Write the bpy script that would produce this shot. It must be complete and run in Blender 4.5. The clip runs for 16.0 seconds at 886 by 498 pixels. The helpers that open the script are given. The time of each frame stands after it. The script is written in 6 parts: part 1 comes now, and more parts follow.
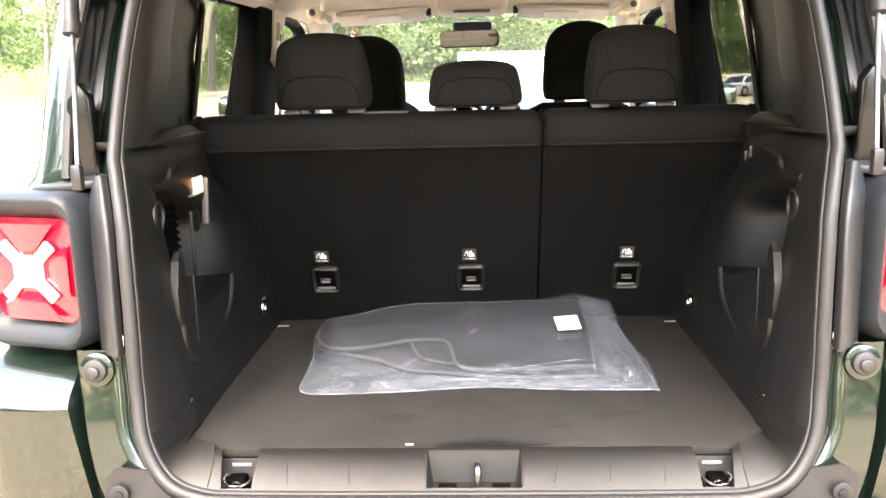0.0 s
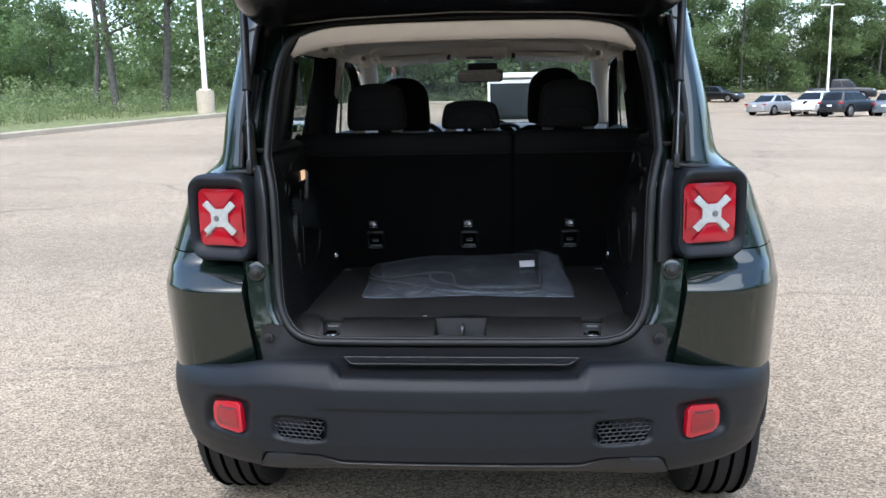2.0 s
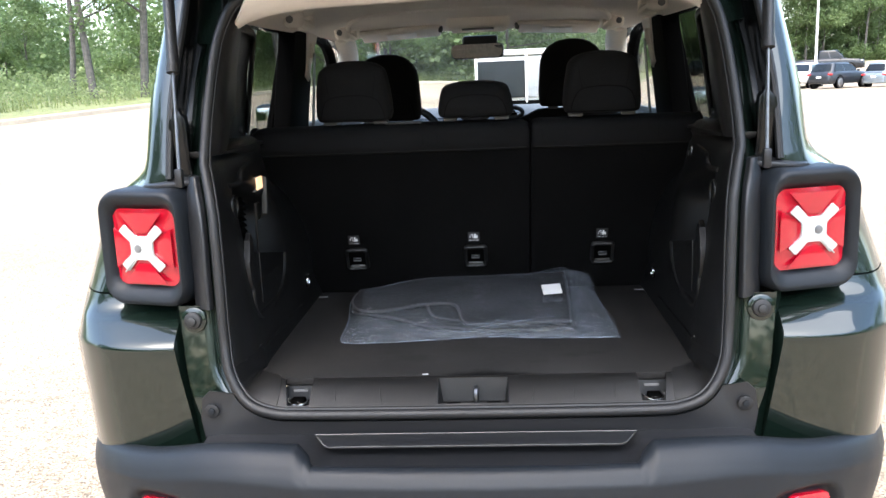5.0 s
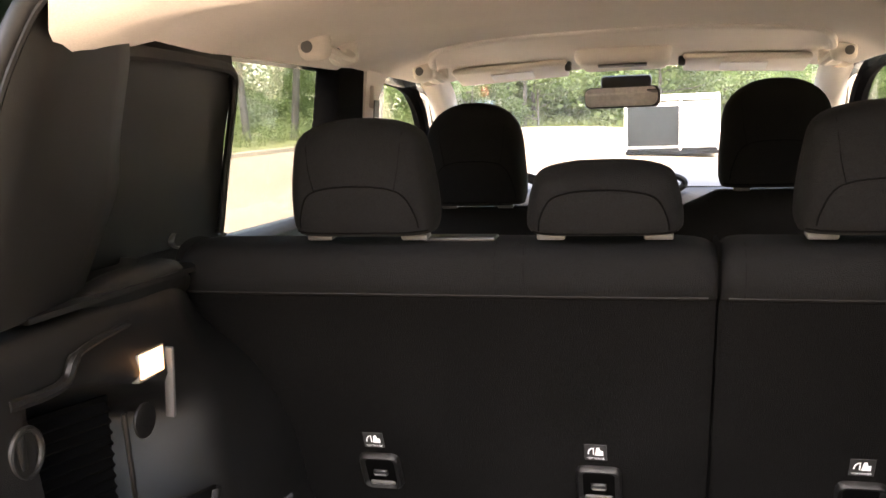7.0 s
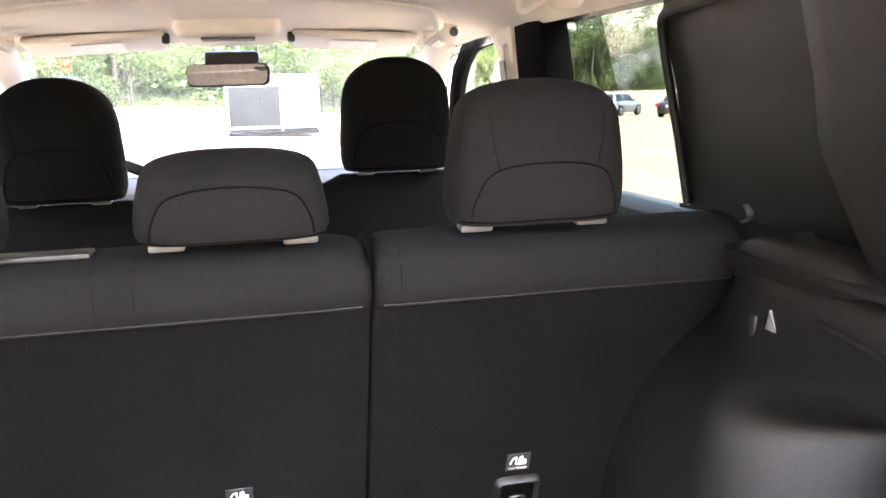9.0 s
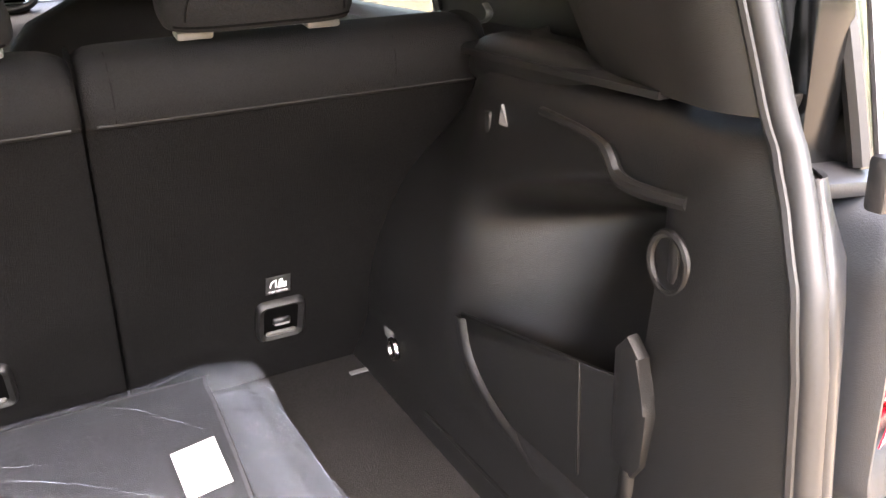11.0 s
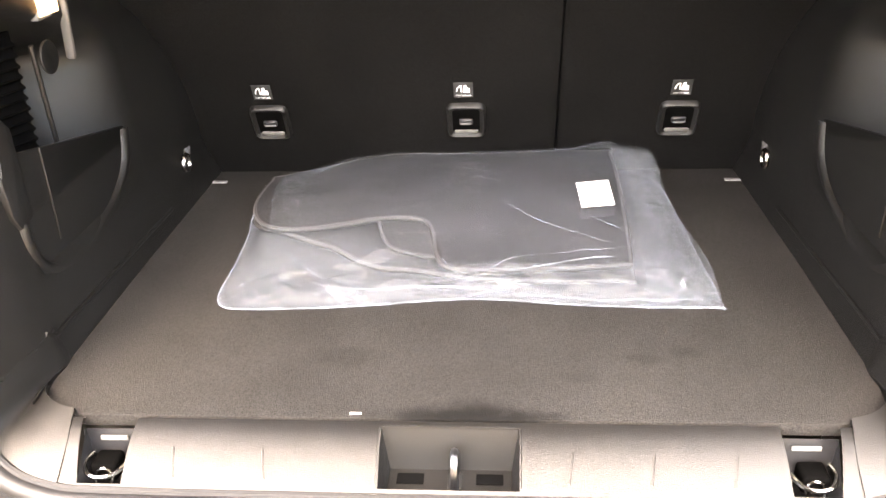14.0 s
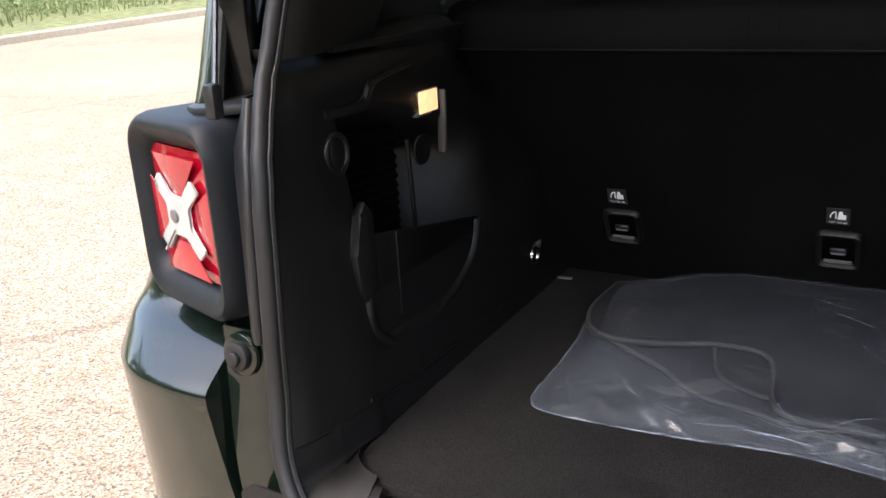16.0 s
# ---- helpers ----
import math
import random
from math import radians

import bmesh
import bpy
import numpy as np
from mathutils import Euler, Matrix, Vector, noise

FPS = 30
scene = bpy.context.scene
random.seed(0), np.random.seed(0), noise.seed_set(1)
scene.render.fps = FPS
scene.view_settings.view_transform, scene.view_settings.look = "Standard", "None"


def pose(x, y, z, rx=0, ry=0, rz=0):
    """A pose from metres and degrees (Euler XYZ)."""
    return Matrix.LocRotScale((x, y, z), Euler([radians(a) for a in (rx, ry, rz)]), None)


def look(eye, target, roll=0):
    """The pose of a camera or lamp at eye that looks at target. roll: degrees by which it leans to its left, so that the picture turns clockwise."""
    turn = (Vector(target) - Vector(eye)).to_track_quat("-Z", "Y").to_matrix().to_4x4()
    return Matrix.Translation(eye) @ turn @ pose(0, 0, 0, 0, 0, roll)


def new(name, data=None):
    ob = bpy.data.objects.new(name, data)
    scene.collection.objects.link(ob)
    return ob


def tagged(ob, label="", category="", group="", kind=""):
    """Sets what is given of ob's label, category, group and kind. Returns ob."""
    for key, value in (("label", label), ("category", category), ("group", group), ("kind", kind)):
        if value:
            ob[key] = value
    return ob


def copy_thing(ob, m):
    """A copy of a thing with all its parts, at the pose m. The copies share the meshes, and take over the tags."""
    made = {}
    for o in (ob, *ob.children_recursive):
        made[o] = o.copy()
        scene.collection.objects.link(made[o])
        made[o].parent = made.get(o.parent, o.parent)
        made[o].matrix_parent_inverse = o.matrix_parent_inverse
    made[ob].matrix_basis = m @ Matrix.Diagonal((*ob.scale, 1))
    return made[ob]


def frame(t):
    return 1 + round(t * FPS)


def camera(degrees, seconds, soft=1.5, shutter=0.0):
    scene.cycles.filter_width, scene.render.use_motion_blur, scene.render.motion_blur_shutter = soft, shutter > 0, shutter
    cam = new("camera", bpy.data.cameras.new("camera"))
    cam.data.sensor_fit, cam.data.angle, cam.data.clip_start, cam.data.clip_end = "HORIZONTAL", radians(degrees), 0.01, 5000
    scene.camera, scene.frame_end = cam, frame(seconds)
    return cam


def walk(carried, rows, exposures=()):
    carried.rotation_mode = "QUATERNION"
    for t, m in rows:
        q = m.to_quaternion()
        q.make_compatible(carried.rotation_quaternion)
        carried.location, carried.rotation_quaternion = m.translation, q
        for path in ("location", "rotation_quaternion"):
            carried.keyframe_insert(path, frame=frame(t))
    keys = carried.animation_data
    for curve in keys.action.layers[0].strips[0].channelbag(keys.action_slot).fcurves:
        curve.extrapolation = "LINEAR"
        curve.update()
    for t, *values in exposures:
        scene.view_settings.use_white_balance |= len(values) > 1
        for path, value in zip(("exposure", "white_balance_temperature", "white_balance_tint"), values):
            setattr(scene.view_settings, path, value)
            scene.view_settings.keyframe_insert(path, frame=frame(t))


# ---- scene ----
cam = camera(55.6, 16.0)
PATH = [
    (0, (0.012, -0.993, 1.272), (-0.074, 0.967, 0.885), -1.4),
    (0.5, (0.046, -1.271, 1.309), (-0.047, 0.699, 0.973), -1.4),
    (1, (0.056, -1.549, 1.331), (-0.054, 0.422, 1.008), -1.0),
    (1.5, (0.15, -1.791, 1.318), (-0.008, 0.176, 0.993), -0.9),
    (2, (0.128, -1.984, 1.312), (-0.031, -0.02, 0.966), -1.2),
    (2.5, (0.115, -2.106, 1.306), (-0.009, -0.145, 0.937), -1.4),
    (3, (0.141, -2.117, 1.303), (0.023, -0.156, 0.928), -1.7),
    (5.3, (0.052, -1.212, 1.317), (-0.082, 0.744, 0.921), -2.4),
    (5.5, (0.069, -1.085, 1.313), (-0.059, 0.87, 0.914), -1.7),
    (6, (0.085, -0.817, 1.325), (-0.084, 1.134, 0.919), -1.2),
    (6.5, (0.027, -0.553, 1.329), (-0.23, 1.395, 0.956), -2.3),
    (7, (0.056, -0.351, 1.353), (-0.412, 1.573, 1.073), -1.9),
    (7.5, (0.11, -0.231, 1.359), (-0.357, 1.694, 1.083), -2.0),
    (8, (0.088, -0.188, 1.361), (-0.097, 1.781, 1.063), -2.2),
    (8.5, (0.034, -0.17, 1.358), (0.2, 1.797, 1.037), -1.8),
    (9, (0.028, -0.17, 1.354), (0.462, 1.75, 1.0), -1.7),
    (9.5, (0.056, -0.168, 1.345), (0.699, 1.681, 0.939), -2.1),
    (10, (0.07, -0.166, 1.342), (0.859, 1.602, 0.842), -2.6),
    (10.2, (0.081, -0.164, 1.339), (0.887, 1.581, 0.787), -2.6),
    (12.3, (0.099, -0.208, 1.25), (0.82, 1.421, 0.341), -4.3),
    (12.5, (0.071, -0.231, 1.241), (0.651, 1.454, 0.333), -4.1),
    (13, (0.083, -0.339, 1.234), (0.105, 1.441, 0.321), -2.9),
    (13.5, (0.069, -0.434, 1.266), (-0.121, 1.336, 0.354), -2.6),
    (14, (0.048, -0.517, 1.265), (-0.088, 1.274, 0.385), -1.9),
    (14.5, (0.063, -0.545, 1.262), (-0.053, 1.254, 0.397), -1.7),
    (15, (0.064, -0.546, 1.257), (-0.113, 1.251, 0.395), -2.3),
    (15.5, (0.115, -0.508, 1.278), (-0.548, 1.205, 0.486), -3.8),
    (16, (0.091, -0.471, 1.28), (-0.886, 1.147, 0.627), -3.3),
]
EXPOSURES = [(0, 4.6, 7800, 14), (0.5, 3.75, 7600, 13), (1, 2.3, 6800, 11), (1.5, 1.55, 6050, 9), (2, 1.6, 5800, 8), (3, 1.7, 5800, 8), (5.5, 3.5, 6700, 11), (6, 4.7, 7500, 15), (6.5, 4.95, 7600, 17), (7, 4.05, 8000, 19), (7.5, 4.25, 7600, 20), (8, 4.55, 7100, 21), (8.5, 4.5, 7000, 21), (9, 5.2, 6900, 21), (10, 5.5, 7400, 21), (12.5, 4.45, 8200, 19), (13, 4.95, 8400, 18), (13.7, 5.1, 8300, 17), (14.5, 4.9, 8300, 16), (15.4, 4.35, 8300, 16), (16, 2.25, 6800, 15)]
walk(cam, [(t, look(eye, target, roll)) for t, eye, target, roll in PATH], EXPOSURES)

# ---------------------------------------------------------------- light
world = bpy.data.worlds.new("sky")
scene.world = world
world.use_nodes = True
wn = world.node_tree.nodes
sky = wn.new("ShaderNodeTexSky")
sky.sky_type = "NISHITA"
sky.sun_disc = False
sky.sun_elevation, sky.sun_rotation = radians(58), radians(200)
sky.dust_density, sky.air_density, sky.ozone_density = 3.0, 1.2, 1.0
wn["Background"].inputs["Strength"].default_value = 0.15
world.node_tree.links.new(sky.outputs[0], wn["Background"].inputs["Color"])
sun = new("sun", bpy.data.lights.new("sun", "SUN"))
sun.data.energy, sun.data.angle, sun.data.color = 0.9, radians(75), (1.0, 0.95, 0.88)
sun.matrix_basis = look((6.8, -18.7, 32), (0, 0, 0))


# ---------------------------------------------------------------- materials
def material(name, color, rough=0.5, metal=0.0, coat=0.0, scale=80.0, vary=0.12, bump=0.0, bump_scale=None, big=3.0, big_vary=0.12, spec=0.5, detail=3.0, random_vary=0.0):
    m = bpy.data.materials.new(name)
    m.use_nodes = True
    n, l = m.node_tree.nodes, m.node_tree.links
    b = n["Principled BSDF"]
    b.inputs["Roughness"].default_value, b.inputs["Metallic"].default_value = rough, metal
    b.inputs["Coat Weight"].default_value, b.inputs["Coat Roughness"].default_value = coat, 0.04
    b.inputs["Specular IOR Level"].default_value = spec
    co = n.new("ShaderNodeTexCoord")
    fine, wide = n.new("ShaderNodeTexNoise"), n.new("ShaderNodeTexNoise")
    fine.inputs["Scale"].default_value, fine.inputs["Detail"].default_value = scale, detail
    wide.inputs["Scale"].default_value, wide.inputs["Detail"].default_value = big, 3.0
    l.new(co.outputs["Object"], fine.inputs["Vector"])
    l.new(co.outputs["Object"], wide.inputs["Vector"])
    f1, f2 = n.new("ShaderNodeMapRange"), n.new("ShaderNodeMapRange")
    for f, src, v in ((f1, fine, vary), (f2, wide, big_vary)):
        f.inputs["From Min"].default_value, f.inputs["From Max"].default_value = 0.3, 0.7
        f.inputs["To Min"].default_value, f.inputs["To Max"].default_value = 1 - v, 1 + v
        l.new(src.outputs["Fac"], f.inputs["Value"])
    mul = n.new("ShaderNodeMath")
    mul.operation = "MULTIPLY"
    l.new(f1.outputs[0], mul.inputs[0])
    l.new(f2.outputs[0], mul.inputs[1])
    last = mul.outputs[0]
    if random_vary:
        info, f3, mul2 = n.new("ShaderNodeObjectInfo"), n.new("ShaderNodeMapRange"), n.new("ShaderNodeMath")
        mul2.operation = "MULTIPLY"
        f3.inputs["To Min"].default_value, f3.inputs["To Max"].default_value = 1 - random_vary, 1 + random_vary
        l.new(info.outputs["Random"], f3.inputs["Value"])
        l.new(f3.outputs[0], mul2.inputs[0])
        l.new(last, mul2.inputs[1])
        last = mul2.outputs[0]
    tint = n.new("ShaderNodeVectorMath")
    tint.operation = "SCALE"
    tint.inputs[0].default_value = color
    l.new(last, tint.inputs["Scale"])
    l.new(tint.outputs[0], b.inputs["Base Color"])
    if bump:
        bp, tex = n.new("ShaderNodeBump"), n.new("ShaderNodeTexNoise")
        tex.inputs["Scale"].default_value, tex.inputs["Detail"].default_value = bump_scale or scale, 4.0
        l.new(co.outputs["Object"], tex.inputs["Vector"])
        bp.inputs["Strength"].default_value, bp.inputs["Distance"].default_value = bump, 0.002
        l.new(tex.outputs["Fac"], bp.inputs["Height"])
        l.new(bp.outputs[0], b.inputs["Normal"])
    return m


def glass(name, tint, gloss=0.02):
    """Thin pane: tinted see-through with mirror gloss by the viewing angle."""
    m = bpy.data.materials.new(name)
    m.use_nodes = True
    n, l = m.node_tree.nodes, m.node_tree.links
    n.remove(n["Principled BSDF"])
    tr, gl, mx, fr = n.new("ShaderNodeBsdfTransparent"), n.new("ShaderNodeBsdfGlossy"), n.new("ShaderNodeMixShader"), n.new("ShaderNodeMapRange")
    lw, pw = n.new("ShaderNodeLayerWeight"), n.new("ShaderNodeMath")
    lw.inputs["Blend"].default_value, pw.operation, pw.inputs[1].default_value = 0.5, "POWER", 4.0
    l.new(lw.outputs["Facing"], pw.inputs[0])
    l.new(pw.outputs[0], fr.inputs["Value"])
    fr.inputs["To Min"].default_value, fr.inputs["To Max"].default_value = 0.025, 0.5
    tr.inputs["Color"].default_value = (*tint, 1)
    gl.inputs["Roughness"].default_value = gloss
    l.new(fr.outputs[0], mx.inputs[0])
    l.new(tr.outputs[0], mx.inputs[1])
    l.new(gl.outputs[0], mx.inputs[2])
    l.new(mx.outputs[0], n["Material Output"].inputs["Surface"])
    return m


def emitter(name, color, strength):
    m = material(name, color, 0.4)
    b = m.node_tree.nodes["Principled BSDF"]
    b.inputs["Emission Color"].default_value, b.inputs["Emission Strength"].default_value = (*color, 1), strength
    return m


def foliage(name, color, *rest):
    """Leaf stuff that lets some light through."""
    m = material(name, color, *rest)
    n, l = m.node_tree.nodes, m.node_tree.links
    b, tl, mx = n["Principled BSDF"], n.new("ShaderNodeBsdfTranslucent"), n.new("ShaderNodeMixShader")
    l.new(b.inputs["Base Color"].links[0].from_socket, tl.inputs["Color"])
    mx.inputs[0].default_value = 0.5
    l.new(b.outputs[0], mx.inputs[1])
    l.new(tl.outputs[0], mx.inputs[2])
    l.new(mx.outputs[0], n["Material Output"].inputs["Surface"])
    return m


M_PAINT = material("green_paint", (0.0045, 0.0105, 0.0075), 0.35, 0.4, 1.0, 900, 0.25, 0, None, 2.0, 0.05, 0.15)
M_PAINT.node_tree.nodes["Principled BSDF"].inputs["Coat IOR"].default_value = 1.6
M_BUMPER = material("bumper_plastic", (0.0078, 0.0100, 0.0130), 0.47, 0, 0, 300, 0.12, 0.2, 900, 4, 0.10, 0.28)
M_CLAD = material("black_plastic", (0.010, 0.0105, 0.012), 0.42, 0, 0, 300, 0.12, 0.12, 700, 4, 0.1)
M_TRIM = material("trim_plastic", (0.0057, 0.0056, 0.0055), 0.40, 0, 0, 700, 0.14, 0.30, 1000, 5, 0.12, 0.45)
M_BLACKGLOSS = material("black_gloss", (0.003, 0.0032, 0.0035), 0.22, 0, 0, 300, 0.1, 0, None, 4, 0.1, 0.4)
M_PILLAR = material("pillar_trim_plastic", (0.009, 0.0087, 0.0085), 0.5, 0, 0, 700, 0.10, 0.2, 1000, 5, 0.08, 0.38)
M_SEAL = material("seal_rubber", (0.007, 0.007, 0.0075), 0.55, 0, 0, 200, 0.15, 0.05, 300)
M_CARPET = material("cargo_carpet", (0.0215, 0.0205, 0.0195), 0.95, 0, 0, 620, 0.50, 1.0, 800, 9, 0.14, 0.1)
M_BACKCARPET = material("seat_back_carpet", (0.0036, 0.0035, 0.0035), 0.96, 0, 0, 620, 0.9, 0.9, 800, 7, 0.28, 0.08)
M_FABRIC = material("seat_fabric", (0.0058, 0.0058, 0.0060), 0.88, 0, 0, 600, 0.35, 0.5, 700, 6, 0.18, 0.15)
M_THREAD = material("thread", (0.0105, 0.0102, 0.010), 0.8)
M_LINER = material("headliner_cloth", (0.85, 0.80, 0.74), 0.95, 0, 0, 500, 0.06, 0.2, 700, 3, 0.05, 0.1)
M_BEIGE = material("beige_plastic", (0.72, 0.67, 0.60), 0.55, 0, 0, 300, 0.04, 0.1, 500, 3, 0.04)
M_STEEL = material("grey_steel", (0.16, 0.16, 0.165), 0.35, 1.0)
M_CHROME = material("bright_steel", (0.62, 0.61, 0.59), 0.16, 1.0, 0, 100, 0.08)
M_GREYPL = material("grey_plastic", (0.13, 0.13, 0.13), 0.45, 0, 0, 200, 0.06)
M_DARK = material("dark_plastic", (0.010, 0.010, 0.010), 0.5, 0, 0, 200, 0.1)
M_TYRE = material("tyre_rubber", (0.013, 0.013, 0.014), 0.75, 0, 0, 120, 0.2, 0.4, 200, 5, 0.2)
M_RIM = material("alloy_rim", (0.35, 0.35, 0.36), 0.3, 0.9)
M_RED = material("red_lens", (0.34, 0.003, 0.015), 0.14, 0, 0.8, 60, 0.06)
M_REFLECTOR = material("red_reflector", (0.20, 0.006, 0.012), 0.25, 0, 0.5, 200, 0.15, 0.6, 700)
M_CLEAR = material("clear_lens_white", (0.50, 0.53, 0.53), 0.16, 0.25, 0.8, 90, 0.10, 0.8, 110)
M_PAPER = material("white_paper", (0.85, 0.85, 0.84), 0.6, 0, 0, 60, 0.02)
M_LABELBLACK = material("label_black", (0.02, 0.02, 0.02), 0.4)
M_WINDOW = glass("privacy_glass", (0.58, 0.60, 0.59))
# right-hand copy of the privacy glass, tinted darker for the dimmer light on that side
M_WINDOW_DIMMED = glass("dimmed_privacy_glass", (0.40, 0.42, 0.40))
M_FRONTGLASS = glass("clear_glass", (0.96, 0.98, 0.97))
M_MIRROR = material("mirror_glass", (0.8, 0.8, 0.8), 0.02, 1.0)
M_LAMP = emitter("warm_lamp", (1.0, 0.58, 0.30), 0.26)
M_SEAM = material("seam_thread", (0.0045, 0.0045, 0.0045), 1.0, 0, 0, 300, 0.1, 0, None, 4, 0.1, 0.0)
# near-black without gloss, so recess backs look fully shaded
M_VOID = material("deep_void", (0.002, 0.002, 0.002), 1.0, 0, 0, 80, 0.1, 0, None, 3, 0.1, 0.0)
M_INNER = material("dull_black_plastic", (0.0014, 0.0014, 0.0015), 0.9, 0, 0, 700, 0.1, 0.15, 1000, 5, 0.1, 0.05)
M_DASH = material("dash_grey", (0.10, 0.10, 0.10), 0.6, 0, 0, 300, 0.1, 0.2, 600)
M_GUIDE = material("guide_plastic", (0.075, 0.075, 0.075), 0.4)
M_EDGE = material("pale_edge_plastic", (0.075, 0.073, 0.070), 0.5)
def asphalt():
    """Worn asphalt: pale stones set in grey binder, stains, fine cracks."""
    m = material("weathered_asphalt", (1, 1, 1), 0.92, 0, 0, 9, 0.10, 0, None, 0.30, 0.13, 0.25)
    n, l = m.node_tree.nodes, m.node_tree.links
    b = n["Principled BSDF"]
    tint = b.inputs["Base Color"].links[0].from_node
    co = n.new("ShaderNodeTexCoord")
    vo, ramp = n.new("ShaderNodeTexVoronoi"), n.new("ShaderNodeValToRGB")
    vo.inputs["Scale"].default_value = 140
    l.new(co.outputs["Object"], vo.inputs["Vector"])
    sep = n.new("ShaderNodeSeparateColor")
    l.new(vo.outputs["Color"], sep.inputs[0])
    l.new(sep.outputs[0], ramp.inputs[0])
    e = ramp.color_ramp.elements
    e[0].position, e[0].color = 0.0, (0.108, 0.087, 0.064, 1)
    e[1].position, e[1].color = 1.0, (0.516, 0.425, 0.310, 1)
    for p, c in ((.22, (.202, .162, .115, 1)), (.5, (.303, .243, .171, 1)), (.8, (.369, .300, .213, 1))):
        q = e.new(p)
        q.color = c
    l.new(ramp.outputs[0], tint.inputs[0])
    # wide worn streaks along the parking lanes
    smp, stx, sra, smu = n.new("ShaderNodeMapping"), n.new("ShaderNodeTexNoise"), n.new("ShaderNodeMapRange"), n.new("ShaderNodeMath")
    smp.inputs["Scale"].default_value = (.05, .42, 1)
    smp.inputs["Rotation"].default_value = (0, 0, radians(-14))
    l.new(co.outputs["Object"], smp.inputs["Vector"])
    l.new(smp.outputs[0], stx.inputs["Vector"])
    stx.inputs["Scale"].default_value, stx.inputs["Detail"].default_value = 1.0, 5
    sra.inputs["From Min"].default_value, sra.inputs["From Max"].default_value = .34, .52
    sra.inputs["To Min"].default_value, sra.inputs["To Max"].default_value = .86, 1.03
    l.new(stx.outputs["Fac"], sra.inputs["Value"])
    smu.operation = "MULTIPLY"
    l.new(tint.inputs["Scale"].links[0].from_socket, smu.inputs[0])
    l.new(sra.outputs[0], smu.inputs[1])
    l.new(smu.outputs[0], tint.inputs["Scale"])
    # cracks: thin warped cell borders, broken up by a mask
    warp, add, vc = n.new("ShaderNodeTexNoise"), n.new("ShaderNodeVectorMath"), n.new("ShaderNodeTexVoronoi")
    warp.inputs["Scale"].default_value, warp.inputs["Detail"].default_value = 0.9, 5
    l.new(co.outputs["Object"], warp.inputs["Vector"])
    add.operation = "ADD"
    l.new(co.outputs["Object"], add.inputs[0])
    l.new(warp.outputs["Color"], add.inputs[1])
    vc.feature = "DISTANCE_TO_EDGE"
    vc.inputs["Scale"].default_value = 0.16
    l.new(add.outputs[0], vc.inputs["Vector"])
    thin, mask, mul, mixc = n.new("ShaderNodeMapRange"), n.new("ShaderNodeTexNoise"), n.new("ShaderNodeMath"), n.new("ShaderNodeMix")
    thin.inputs["From Min"].default_value, thin.inputs["From Max"].default_value = 0.0, 0.007
    thin.inputs["To Min"].default_value, thin.inputs["To Max"].default_value = 0.75, 0.0
    l.new(vc.outputs["Distance"], thin.inputs["Value"])
    mask.inputs["Scale"].default_value = 0.5
    l.new(co.outputs["Object"], mask.inputs["Vector"])
    mul.operation = "MULTIPLY"
    l.new(thin.outputs[0], mul.inputs[0])
    l.new(mask.outputs["Fac"], mul.inputs[1])
    mixc.data_type = "RGBA"
    l.new(mul.outputs[0], mixc.inputs[0])
    l.new(tint.outputs[0], mixc.inputs[6])
    mixc.inputs[7].default_value = (0.07, 0.065, 0.06, 1)
    l.new(mixc.outputs[2], b.inputs["Base Color"])
    bp = n.new("ShaderNodeBump")
    bp.inputs["Strength"].default_value, bp.inputs["Distance"].default_value = 0.8, 0.004
    l.new(vo.outputs["Distance"], bp.inputs["Height"])
    l.new(bp.outputs[0], b.inputs["Normal"])
    return m


M_ASPHALT = asphalt()
M_CONCRETE = material("kerb_concrete", (0.40, 0.345, 0.26), 0.9, 0, 0, 20, 0.12, 0.4, 40, 1, 0.1)
M_GRASS = foliage("grass_blades", (0.19, 0.225, 0.085), 0.8, 0, 0, 2, 0.3, 0, None, 0.2, 0.3)
M_SOIL = material("grassy_soil", (0.14, 0.155, 0.055), 0.95, 0, 0, 6, 0.4, 0.6, 20, 0.2, 0.25)
M_LEAF = foliage("leaves", (0.150, 0.215, 0.085), 0.5, 0, 0, 1.5, 0.35, 0, None, 0.15, 0.25, 0.4, 3.0, 0.2)
M_LEAF2 = foliage("weed_leaves", (0.185, 0.235, 0.100), 0.6, 0, 0, 1.5, 0.35, 0, None, 0.2, 0.25)
M_BARK = material("bark", (0.075, 0.070, 0.062), 0.9, 0, 0, 8, 0.3, 0.6, 20, 1, 0.2)


# ---------------------------------------------------------------- mesh helpers
def finish(name, bm, mat, parent=None, label="", sharp=38):
    bmesh.ops.remove_doubles(bm, verts=bm.verts, dist=1e-5)
    bmesh.ops.recalc_face_normals(bm, faces=bm.faces)
    me = bpy.data.meshes.new(name)
    bm.to_mesh(me)
    bm.free()
    for p in me.polygons:
        p.use_smooth = True
    me.set_sharp_from_angle(angle=radians(sharp))
    me.materials.append(mat)
    ob = new(name, me)
    if parent:
        ob.parent = parent
    if label:
        ob["label"] = label
    return ob


def part(name, bm, mat, parent, label="", sharp=38):
    return finish(name, bm, mat, parent, label, sharp)


def thing(name, label, category, group="", at=(0, 0, 0)):
    ob = new(name)
    ob.empty_display_size = 0.1
    ob.location = at
    return tagged(ob, label, category, group)


def structure(ob, label, category):
    return tagged(ob, label, category, kind="structure")


